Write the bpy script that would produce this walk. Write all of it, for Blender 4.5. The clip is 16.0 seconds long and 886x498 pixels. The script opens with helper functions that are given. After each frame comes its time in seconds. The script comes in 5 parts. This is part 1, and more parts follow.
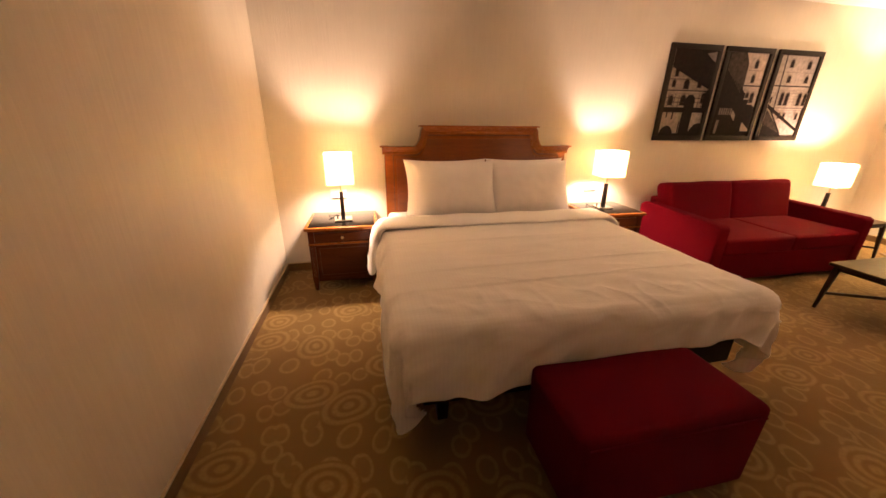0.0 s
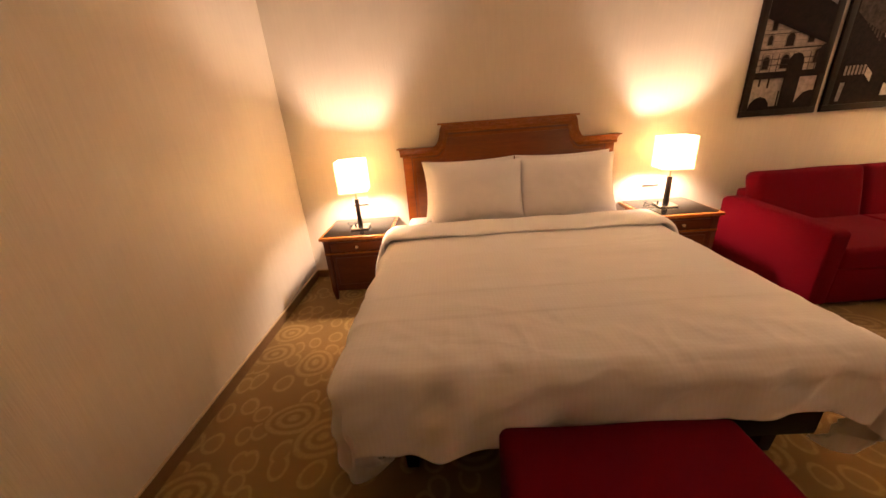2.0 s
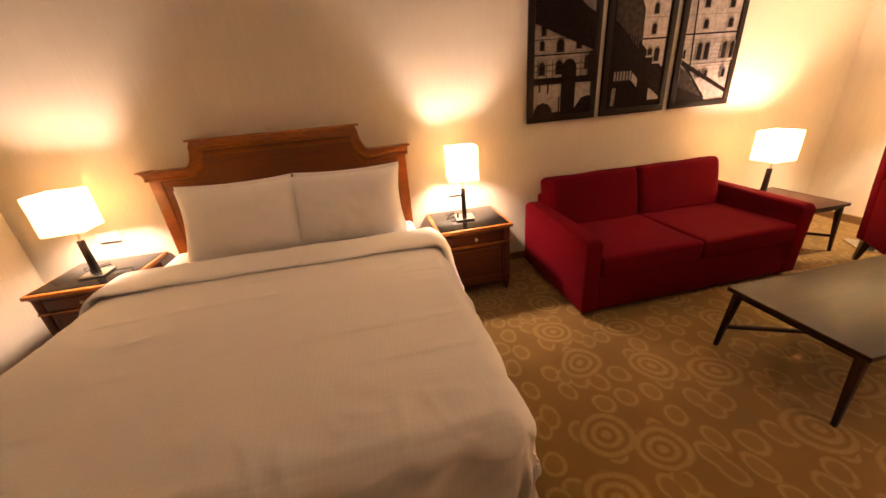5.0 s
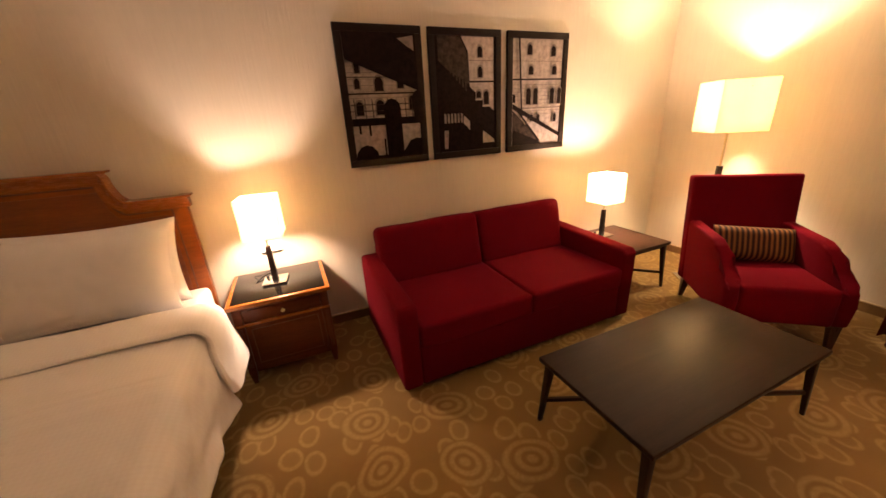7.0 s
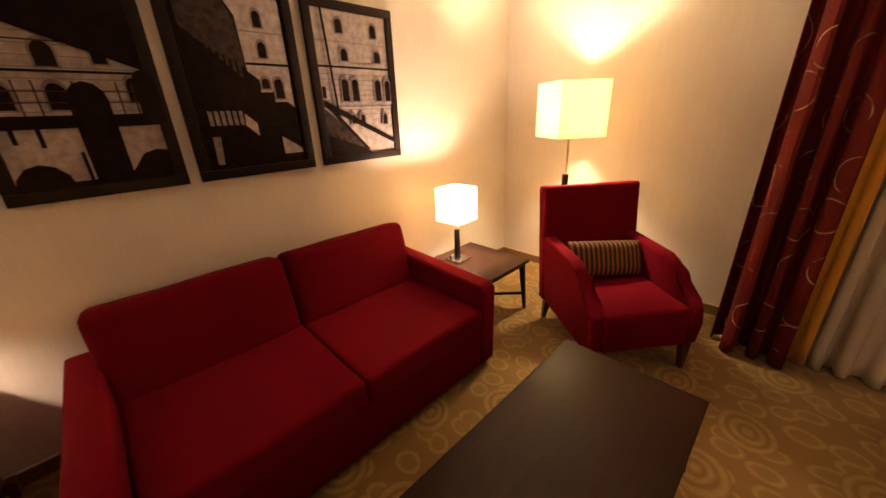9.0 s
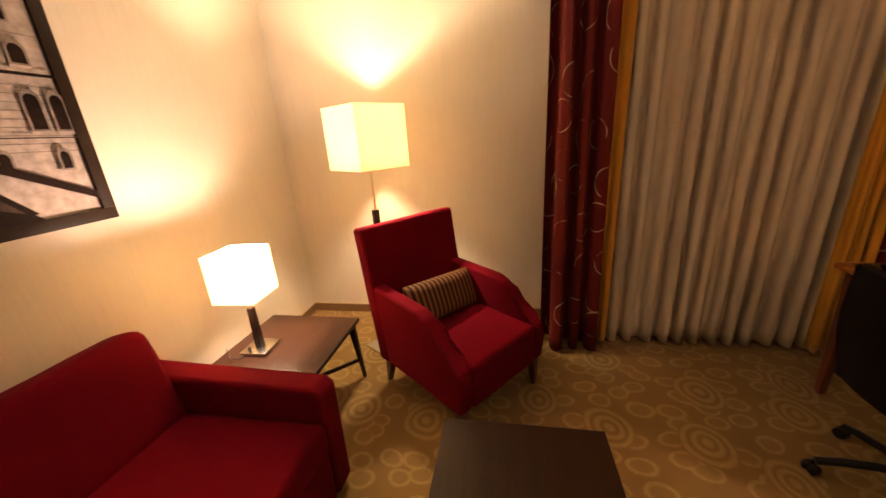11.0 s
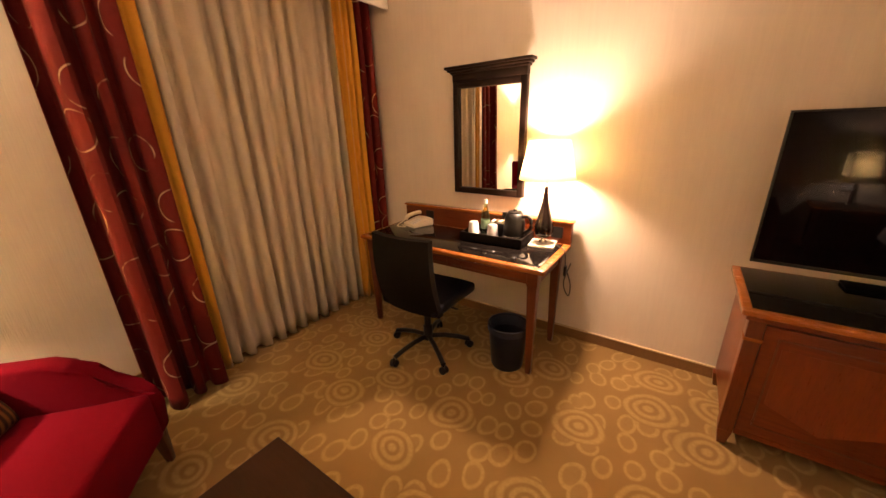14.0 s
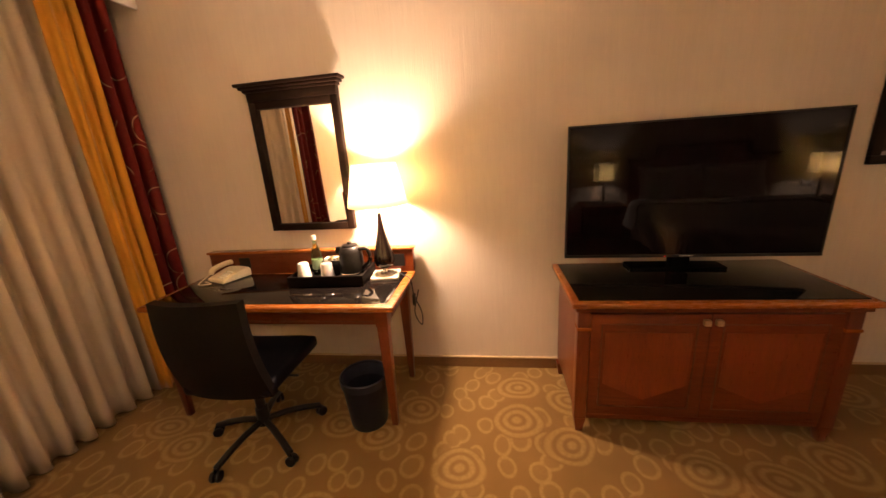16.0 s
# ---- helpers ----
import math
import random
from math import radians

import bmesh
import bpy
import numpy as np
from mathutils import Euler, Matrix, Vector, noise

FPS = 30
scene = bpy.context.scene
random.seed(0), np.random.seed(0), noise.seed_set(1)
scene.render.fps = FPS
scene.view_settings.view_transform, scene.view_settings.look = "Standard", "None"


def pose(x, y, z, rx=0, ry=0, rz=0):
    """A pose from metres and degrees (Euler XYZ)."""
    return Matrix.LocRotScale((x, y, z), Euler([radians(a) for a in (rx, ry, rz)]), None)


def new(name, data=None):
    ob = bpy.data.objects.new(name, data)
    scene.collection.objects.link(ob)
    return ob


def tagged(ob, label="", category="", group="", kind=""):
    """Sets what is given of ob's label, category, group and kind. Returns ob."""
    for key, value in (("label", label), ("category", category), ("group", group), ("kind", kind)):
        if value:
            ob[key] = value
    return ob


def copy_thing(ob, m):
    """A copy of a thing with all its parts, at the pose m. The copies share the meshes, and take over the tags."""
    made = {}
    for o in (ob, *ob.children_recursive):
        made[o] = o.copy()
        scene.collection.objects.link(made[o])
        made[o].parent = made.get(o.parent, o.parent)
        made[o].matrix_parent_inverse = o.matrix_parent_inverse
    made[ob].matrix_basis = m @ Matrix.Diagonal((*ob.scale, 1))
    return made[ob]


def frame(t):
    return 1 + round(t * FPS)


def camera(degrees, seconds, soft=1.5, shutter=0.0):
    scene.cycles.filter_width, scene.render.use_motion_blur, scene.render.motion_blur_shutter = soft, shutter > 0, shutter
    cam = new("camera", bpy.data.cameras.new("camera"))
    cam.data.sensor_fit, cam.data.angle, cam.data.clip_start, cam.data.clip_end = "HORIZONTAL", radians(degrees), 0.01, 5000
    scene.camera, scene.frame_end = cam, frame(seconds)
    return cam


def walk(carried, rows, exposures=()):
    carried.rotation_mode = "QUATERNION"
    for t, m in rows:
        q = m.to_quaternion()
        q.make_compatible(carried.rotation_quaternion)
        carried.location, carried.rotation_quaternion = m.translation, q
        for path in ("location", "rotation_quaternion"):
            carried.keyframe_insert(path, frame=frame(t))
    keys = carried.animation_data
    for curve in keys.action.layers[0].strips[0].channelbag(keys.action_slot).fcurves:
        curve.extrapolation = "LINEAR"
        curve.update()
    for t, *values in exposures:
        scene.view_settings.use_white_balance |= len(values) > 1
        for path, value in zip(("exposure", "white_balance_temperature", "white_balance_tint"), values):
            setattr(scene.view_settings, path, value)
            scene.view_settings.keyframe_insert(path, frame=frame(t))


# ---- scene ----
cam = camera(104.0, 16.0, shutter=0.2)
# seconds, x, y, z, tilt, lean, turn
PATH = [
    (0.0, 0.859, -3.421, 1.448, 69.34, -0.69, -11.72),
    (0.5, 0.928, -3.376, 1.427, 68.37, -0.26, -6.59),
    (1.0, 1.051, -3.292, 1.442, 67.86, 1.00, -1.60),
    (1.5, 1.198, -3.228, 1.463, 68.48, 1.84, 0.38),
    (2.0, 1.387, -3.183, 1.482, 68.28, 4.02, 0.07),
    (2.5, 1.605, -3.169, 1.504, 67.72, 3.44, 1.50),
    (3.0, 1.820, -3.125, 1.510, 66.82, 3.19, 1.32),
    (3.5, 2.051, -3.068, 1.491, 67.45, 2.17, -0.13),
    (4.0, 2.235, -3.006, 1.513, 66.19, 2.61, -4.17),
    (4.2, 2.286, -2.991, 1.511, 65.82, 3.23, -6.38),
    (6.3, 3.119, -2.736, 1.544, 68.34, 4.03, -18.68),
    (6.5, 3.189, -2.721, 1.544, 68.60, 3.87, -20.42),
    (7.0, 3.458, -2.691, 1.554, 69.48, 3.13, -24.11),
    (7.5, 3.662, -2.645, 1.528, 70.72, 2.34, -27.12),
    (8.0, 3.852, -2.568, 1.504, 71.03, 2.32, -30.39),
    (8.2, 3.909, -2.499, 1.533, 70.29, 2.36, -33.17),
    (10.3, 4.563, -1.811, 1.557, 69.38, 3.36, -66.44),
    (10.5, 4.578, -1.787, 1.562, 69.47, 3.72, -70.52),
    (11.0, 4.580, -1.797, 1.524, 71.53, 3.58, -80.23),
    (11.5, 4.508, -1.783, 1.517, 73.03, 3.97, -92.63),
    (12.0, 4.474, -1.744, 1.528, 73.73, 3.37, -105.39),
    (12.5, 4.508, -1.697, 1.568, 72.87, 3.74, -118.23),
    (13.0, 4.552, -1.673, 1.553, 71.86, 3.76, -130.67),
    (13.5, 4.546, -1.661, 1.566, 70.50, 2.25, -140.35),
    (14.0, 4.533, -1.680, 1.542, 70.82, 1.61, -145.71),
    (14.5, 4.547, -1.742, 1.554, 71.00, 1.55, -150.13),
    (15.0, 4.588, -1.875, 1.526, 72.55, 2.49, -156.80),
    (15.5, 4.567, -1.951, 1.498, 73.98, 3.53, -163.37),
    (16.0, 4.589, -1.946, 1.492, 74.34, 3.76, -172.49),
]
walk(cam, [(t, pose(x, y, z, tilt, lean, turn)) for t, x, y, z, tilt, lean, turn in PATH], exposures=[(0.0, 1.20), (1.0, 1.30), (3.0, 1.02), (4.0, 0.95), (6.5, 0.88), (7.0, 0.67), (8.0, 0.52), (11.0, 0.33), (11.5, 0.38), (12.0, 0.66), (13.0, 1.22), (13.5, 1.27), (14.0, 1.20), (15.0, 1.05), (16.0, 1.08)])

# ---- light: night outside, five lit lamps inside ----
LAMP_COLOUR, FLOOR_COLOUR, DESK_COLOUR = (1.0, 0.715, 0.545), (1.0, 0.765, 0.50), (1.0, 0.67, 0.475)
TABLE_WATTS, SOFA_WATTS, FLOOR_WATTS, DESK_WATTS = 46.0, 72.0, 105.0, 54.0
night = bpy.data.worlds.new("night")
night.use_nodes = True
night.node_tree.nodes["Background"].inputs[0].default_value = (0.02, 0.025, 0.04, 1)
night.node_tree.nodes["Background"].inputs[1].default_value = 0.05
scene.world = night


# ---- materials ----
def material(name):
    m = bpy.data.materials.new(name)
    m.use_nodes = True
    nt = m.node_tree
    return m, nt, nt.nodes["Principled BSDF"]


def node(nt, kind, **values):
    n = nt.nodes.new(kind)
    for key, value in values.items():
        n.inputs[key.replace("_", " ")].default_value = value
    return n


def ramp(nt, source, stops, mode="LINEAR"):
    r = nt.nodes.new("ShaderNodeValToRGB")
    r.color_ramp.interpolation = mode
    e = r.color_ramp.elements
    while len(e) < len(stops):
        e.new(0.5)
    for i, (p, c) in enumerate(stops):
        e[i].position = p
        e[i].color = (*c, 1) if len(c) == 3 else c
    nt.links.new(source, r.inputs[0])
    return r.outputs[0]


def bump(nt, bsdf, source, strength, distance=0.002):
    b = node(nt, "ShaderNodeBump", Strength=strength, Distance=distance)
    nt.links.new(source, b.inputs["Height"])
    nt.links.new(b.outputs[0], bsdf.inputs["Normal"])


def coords(nt, scale=(1, 1, 1), rot=(0, 0, 0), kind="Object"):
    tc = nt.nodes.new("ShaderNodeTexCoord")
    mp = nt.nodes.new("ShaderNodeMapping")
    mp.inputs["Scale"].default_value = scale
    mp.inputs["Rotation"].default_value = rot
    nt.links.new(tc.outputs[kind], mp.inputs["Vector"])
    return mp.outputs[0]


def noise_tex(nt, vec, scale, detail=4, rough=0.55):
    n = node(nt, "ShaderNodeTexNoise", Scale=scale, Detail=detail, Roughness=rough)
    nt.links.new(vec, n.inputs["Vector"])
    return n.outputs["Fac"]


def mixc(nt, fac, a, b, blend="MIX"):
    m = nt.nodes.new("ShaderNodeMix")
    m.data_type = "RGBA"
    m.blend_type = blend
    for sock, v in ((0, fac), (6, a), (7, b)):
        if hasattr(v, "links"):
            nt.links.new(v, m.inputs[sock])
        else:
            m.inputs[sock].default_value = v if sock == 0 else (*v, 1)
    return m.outputs[2]


def plain(name, colour, rough=0.5, metal=0.0, grain=60, amount=0.12, relief=0.1, spec=0.5):
    """A surface of one colour with a little mottling and fine relief."""
    m, nt, b = material(name)
    v = coords(nt)
    n = noise_tex(nt, v, grain)
    lo = tuple(c * (1 - amount) for c in colour)
    hi = tuple(min(1, c * (1 + amount)) for c in colour)
    nt.links.new(ramp(nt, n, [(0.3, lo), (0.7, hi)]), b.inputs["Base Color"])
    b.inputs["Roughness"].default_value = rough
    b.inputs["Metallic"].default_value = metal
    b.inputs["Specular IOR Level"].default_value = spec
    if relief:
        bump(nt, b, n, relief, 0.001)
    return m


def wall_paper():
    m, nt, b = material("cream_wallpaper")
    v = coords(nt)
    fine = noise_tex(nt, coords(nt, (150, 150, 9)), 1.0, 4)
    broad = noise_tex(nt, v, 1.7, 3)
    c = ramp(nt, broad, [(0.3, (0.60, 0.525, 0.435)), (0.7, (0.66, 0.58, 0.485))])
    c = mixc(nt, 0.07, c, ramp(nt, fine, [(0.3, (0.4, 0.35, 0.28)), (0.7, (0.8, 0.72, 0.6))]))
    streak = noise_tex(nt, coords(nt, (48, 48, 2.6)), 1.0, 3)
    c = mixc(nt, 0.05, c, ramp(nt, streak, [(0.35, (0.42, 0.36, 0.28)), (0.65, (0.80, 0.72, 0.60))]))
    nt.links.new(c, b.inputs["Base Color"])
    nt.links.new(ramp(nt, streak, [(0.3, (0.52,) * 3), (0.7, (0.36,) * 3)]), b.inputs["Roughness"])
    b.inputs["Specular IOR Level"].default_value = 0.45
    bump(nt, b, mixc(nt, 0.55, fine, streak), 0.7, 0.003)
    return m


def carpet():
    """Golden-brown pile with paler ovals: large nests of rings, small single ovals between."""
    m, nt, b = material("oval_patterned_carpet")
    base = coords(nt, (1, 1, 1))
    wob = node(nt, "ShaderNodeTexNoise", Scale=2.4, Detail=1.0)
    nt.links.new(base, wob.inputs["Vector"])
    add = nt.nodes.new("ShaderNodeVectorMath")
    add.operation = "MULTIPLY_ADD"
    nt.links.new(wob.outputs["Color"], add.inputs[0])
    add.inputs[1].default_value = (0.12, 0.12, 0)
    nt.links.new(base, add.inputs[2])

    def cells(size, squash, turn, randomness):
        mp = nt.nodes.new("ShaderNodeMapping")
        mp.inputs["Scale"].default_value = (1, squash, 0)
        mp.inputs["Rotation"].default_value = (0, 0, radians(turn))
        nt.links.new(add.outputs[0], mp.inputs["Vector"])
        vo = node(nt, "ShaderNodeTexVoronoi", Scale=1 / size, Randomness=randomness)
        vo.voronoi_dimensions = "2D"
        nt.links.new(mp.outputs[0], vo.inputs["Vector"])
        return vo.outputs["Distance"]

    k, w = (0, 0, 0), (1, 1, 1)
    big = cells(0.47, 1.15, 20, 0.62)
    small = cells(0.135, 0.78, -15, 0.72)
    rings = ramp(nt, big, [(0.0, w), (0.045, w), (0.07, k), (0.10, k), (0.12, w), (0.155, w), (0.18, k), (0.205, k), (0.228, w), (0.262, w), (0.29, k), (1, k)])
    ovals = ramp(nt, small, [(0.0, (0.2, 0.2, 0.2)), (0.24, (0.2, 0.2, 0.2)), (0.285, w), (0.355, w), (0.40, k), (1, k)])
    outside = ramp(nt, big, [(0.29, k), (0.31, w)])
    a = mixc(nt, 1.0, ovals, outside, "MULTIPLY")
    a = mixc(nt, 1.0, a, rings, "ADD")
    pile = noise_tex(nt, base, 420, 2)
    patch = noise_tex(nt, base, 2.2, 4)
    ground = ramp(nt, patch, [(0.3, (0.19, 0.105, 0.028)), (0.7, (0.245, 0.138, 0.039))])
    line = ramp(nt, patch, [(0.3, (0.315, 0.202, 0.070)), (0.7, (0.39, 0.26, 0.098))])
    sep = nt.nodes.new("ShaderNodeSeparateColor")
    nt.links.new(a, sep.inputs[0])
    strength = nt.nodes.new("ShaderNodeMath")
    strength.operation = "MULTIPLY"
    nt.links.new(sep.outputs[0], strength.inputs[0])
    nt.links.new(ramp(nt, noise_tex(nt, base, 60, 2), [(0.3, (0.38,) * 3), (0.65, (0.78,) * 3)]), strength.inputs[1])
    c = mixc(nt, strength.outputs[0], ground, line)
    c = mixc(nt, 0.35, c, ramp(nt, pile, [(0.3, (0.35,) * 3), (0.7, (1.0,) * 3)]), "MULTIPLY")
    nt.links.new(c, b.inputs["Base Color"])
    b.inputs["Roughness"].default_value = 0.95
    b.inputs["Specular IOR Level"].default_value = 0.1
    b.inputs["Sheen Weight"].default_value = 0.15
    bump(nt, b, pile, 0.5, 0.003)
    return m


def wood(name, dark, light, grain=(1.2, 14, 14), rough=0.3, coat=0.25, spec=0.45):
    m, nt, b = material(name)
    v = coords(nt, grain)
    n = node(nt, "ShaderNodeTexNoise", Scale=2.2, Detail=6.0, Roughness=0.6, Distortion=0.7)
    nt.links.new(v, n.inputs["Vector"])
    fine = noise_tex(nt, coords(nt, tuple(g * 9 for g in grain)), 2.0, 3)
    c = ramp(nt, n.outputs["Fac"], [(0.25, dark), (0.5, tuple((a + d) / 2 for a, d in zip(dark, light))), (0.75, light)])
    c = mixc(nt, 0.3, c, ramp(nt, fine, [(0.35, dark), (0.65, light)]))
    nt.links.new(c, b.inputs["Base Color"])
    nt.links.new(ramp(nt, fine, [(0.2, (rough - 0.06,) * 3), (0.8, (rough + 0.1,) * 3)]), b.inputs["Roughness"])
    b.inputs["Coat Weight"].default_value = coat
    b.inputs["Specular IOR Level"].default_value = spec
    b.inputs["Coat Roughness"].default_value = 0.15
    bump(nt, b, fine, 0.12, 0.0008)
    return m


def cloth(name, colour, weave=900, amount=0.2, sheen=0.4, rough=0.85, relief=0.35, tint=None):
    m, nt, b = material(name)
    v = coords(nt)
    n = noise_tex(nt, v, weave, 2)
    patch = noise_tex(nt, v, 5, 4)
    c = ramp(nt, n, [(0.3, tuple(x * (1 - amount) for x in colour)), (0.7, tuple(min(1, x * (1 + amount)) for x in colour))])
    c = mixc(nt, 0.25, c, ramp(nt, patch, [(0.35, (0.82,) * 3), (0.65, (1.0,) * 3)]), "MULTIPLY")
    nt.links.new(c, b.inputs["Base Color"])
    b.inputs["Roughness"].default_value = rough
    b.inputs["Specular IOR Level"].default_value = 0.08
    b.inputs["Sheen Weight"].default_value = sheen
    b.inputs["Sheen Roughness"].default_value = 0.4
    if tint:
        b.inputs["Sheen Tint"].default_value = (*tint, 1)
    bump(nt, b, n, relief, 0.001)
    return m


def linen():
    """White duvet cloth with a faint woven check."""
    m, nt, b = material("white_linen")
    v = coords(nt)
    w1 = node(nt, "ShaderNodeTexWave", Scale=16.0, Distortion=0.3)
    w1.bands_direction = "X"
    w2 = node(nt, "ShaderNodeTexWave", Scale=16.0, Distortion=0.3)
    w2.bands_direction = "Y"
    nt.links.new(v, w1.inputs["Vector"])
    nt.links.new(v, w2.inputs["Vector"])
    check = mixc(nt, 0.5, w1.outputs["Color"], w2.outputs["Color"])
    fine = noise_tex(nt, v, 700, 2)
    c = ramp(nt, check, [(0.2, (0.89, 0.84, 0.805)), (0.8, (0.92, 0.875, 0.845))])
    c = mixc(nt, 0.1, c, ramp(nt, noise_tex(nt, v, 6, 3), [(0.3, (0.82, 0.77, 0.73)), (0.7, (0.93, 0.89, 0.86))]))
    nt.links.new(c, b.inputs["Base Color"])
    b.inputs["Roughness"].default_value = 0.8
    b.inputs["Specular IOR Level"].default_value = 0.2
    b.inputs["Sheen Weight"].default_value = 0.2
    crease = noise_tex(nt, coords(nt, (3, 11, 9)), 2.5, 7, 0.62)
    h = mixc(nt, 0.75, fine, crease)
    bump(nt, b, h, 0.4, 0.010)
    return m


def ringed_curtain():
    """Wine-red cloth with thin cream rings."""
    m, nt, b = material("wine_red_ringed_cloth")
    uv = nt.nodes.new("ShaderNodeUVMap")
    k, w = (0, 0, 0), (1, 1, 1)

    def rings(size, rand, radius, turn):
        mp = nt.nodes.new("ShaderNodeMapping")
        mp.inputs["Rotation"].default_value = (0, 0, radians(turn))
        mp.inputs["Location"].default_value = (turn * 0.13, turn * 0.07, 0)
        nt.links.new(uv.outputs[0], mp.inputs["Vector"])
        vo = node(nt, "ShaderNodeTexVoronoi", Scale=1 / size, Randomness=rand)
        vo.voronoi_dimensions = "2D"
        nt.links.new(mp.outputs[0], vo.inputs["Vector"])
        return ramp(nt, vo.outputs["Distance"], [(radius - 0.018, k), (radius - 0.008, w), (radius + 0.008, w), (radius + 0.018, k)])

    a = rings(0.28, 0.8, 0.33, 0)
    v = coords(nt)
    broken = noise_tex(nt, v, 8, 2)
    a = mixc(nt, 1.0, a, ramp(nt, broken, [(0.46, k), (0.60, w)]), "MULTIPLY")
    fine = noise_tex(nt, v, 700, 2)
    ground = ramp(nt, fine, [(0.3, (0.085, 0.0045, 0.0035)), (0.7, (0.135, 0.008, 0.006))])
    c = mixc(nt, a, ground, (0.42, 0.29, 0.16))
    nt.links.new(c, b.inputs["Base Color"])
    b.inputs["Roughness"].default_value = 0.7
    b.inputs["Specular IOR Level"].default_value = 0.2
    bump(nt, b, fine, 0.3, 0.001)
    return m


def sheer():
    m, nt, b = material("beige_sheer_cloth")
    v = coords(nt)
    fine = noise_tex(nt, coords(nt, (900, 900, 120)), 1.0, 2)
    c = ramp(nt, fine, [(0.3, (0.64, 0.545, 0.42)), (0.7, (0.76, 0.66, 0.515))])
    nt.links.new(c, b.inputs["Base Color"])
    b.inputs["Roughness"].default_value = 0.85
    b.inputs["Specular IOR Level"].default_value = 0.15
    tr = nt.nodes.new("ShaderNodeBsdfTranslucent")
    nt.links.new(c, tr.inputs[0])
    mx = nt.nodes.new("ShaderNodeMixShader")
    mx.inputs[0].default_value = 0.3
    nt.links.new(b.outputs[0], mx.inputs[1])
    nt.links.new(tr.outputs[0], mx.inputs[2])
    nt.links.new(mx.outputs[0], nt.nodes["Material Output"].inputs[0])
    bump(nt, b, fine, 0.2, 0.001)
    return m


def shade_cloth(name, colour, through_part):
    """Lampshade: cloth that lets the bulb's light through."""
    m, nt, b = material(name)
    fine = noise_tex(nt, coords(nt, (500, 500, 60)), 1.0, 2)
    c = ramp(nt, fine, [(0.3, tuple(0.93 * x for x in colour)), (0.7, colour)])
    nt.links.new(c, b.inputs["Base Color"])
    b.inputs["Roughness"].default_value = 0.8
    tr = nt.nodes.new("ShaderNodeBsdfTranslucent")
    nt.links.new(c, tr.inputs[0])
    mx = nt.nodes.new("ShaderNodeMixShader")
    mx.inputs[0].default_value = through_part
    nt.links.new(b.outputs[0], mx.inputs[1])
    nt.links.new(tr.outputs[0], mx.inputs[2])
    nt.links.new(mx.outputs[0], nt.nodes["Material Output"].inputs[0])
    return m


def glowing(name, colour, strength):
    m, nt, b = material(name)
    b.inputs["Emission Color"].default_value = (*colour, 1)
    b.inputs["Emission Strength"].default_value = strength
    b.inputs["Base Color"].default_value = (*colour, 1)
    return m


def glass(name, colour=(1, 1, 1), rough=0.0):
    m, nt, b = material(name)
    b.inputs["Base Color"].default_value = (*colour, 1)
    b.inputs["Transmission Weight"].default_value = 1.0
    b.inputs["Roughness"].default_value = rough
    b.inputs["IOR"].default_value = 1.45
    return m


def striped_cushion():
    m, nt, b = material("brown_striped_cloth")
    v = coords(nt)
    w = node(nt, "ShaderNodeTexWave", Scale=10.0, Distortion=0.15)
    w.bands_direction = "X"
    nt.links.new(v, w.inputs["Vector"])
    c = ramp(nt, w.outputs["Fac"], [(0.1, (0.022, 0.008, 0.005)), (0.4, (0.05, 0.017, 0.008)), (0.6, (0.13, 0.048, 0.014)), (0.9, (0.19, 0.076, 0.022))])
    nt.links.new(c, b.inputs["Base Color"])
    b.inputs["Roughness"].default_value = 0.75
    b.inputs["Specular IOR Level"].default_value = 0.2
    bump(nt, b, noise_tex(nt, v, 500, 2), 0.3, 0.001)
    return m


WALLPAPER, CARPET = wall_paper(), carpet()
CEILING = plain("white_ceiling_paint", (0.74, 0.70, 0.63), 0.9, grain=40, amount=0.03, relief=0.08)
SKIRTING = cloth("brown_carpet_edge", (0.19, 0.105, 0.042), 400, 0.25, 0.1)
SKIRTING_BEAD = plain("pale_bead_paint", (0.50, 0.37, 0.22), 0.5, amount=0.08)
PELMET = plain("white_pelmet_paint", (0.72, 0.68, 0.60), 0.5, amount=0.04)
CHERRY = wood("cherry_wood", (0.085, 0.014, 0.003), (0.155, 0.033, 0.007), coat=0.08, spec=0.3)
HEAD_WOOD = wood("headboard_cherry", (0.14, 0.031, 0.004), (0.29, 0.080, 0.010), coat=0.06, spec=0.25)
# cherry of the nightstand bodies, shade below the lamps darkened into its colour
SHADED_CHERRY = wood("shaded_cherry_wood", (0.060, 0.012, 0.003), (0.12, 0.028, 0.007), coat=0.05, spec=0.25)
CHERRY_UP = wood("cherry_wood_upright", (0.085, 0.014, 0.003), (0.155, 0.032, 0.007), (14, 14, 1.2), coat=0.12)
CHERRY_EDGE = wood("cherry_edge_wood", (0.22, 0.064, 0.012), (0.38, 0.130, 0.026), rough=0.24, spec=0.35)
CHAIR_LEG = wood("brown_leg_wood", (0.06, 0.018, 0.007), (0.11, 0.036, 0.014), (14, 14, 1.2))
INLAY = wood("dark_inlay_wood", (0.07, 0.018, 0.008), (0.13, 0.036, 0.014))
ESPRESSO = wood("espresso_wood", (0.022, 0.0092, 0.0052), (0.037, 0.0160, 0.0088), rough=0.34, coat=0.0, spec=0.12)
BLACK_GLASS = plain("black_glass", (0.008, 0.006, 0.005), 0.04, amount=0.05, relief=0, spec=0.22)
BLACK_FRAME = wood("black_stained_wood", (0.010, 0.0045, 0.0025), (0.018, 0.0085, 0.005), rough=0.5, coat=0.0, spec=0.12)
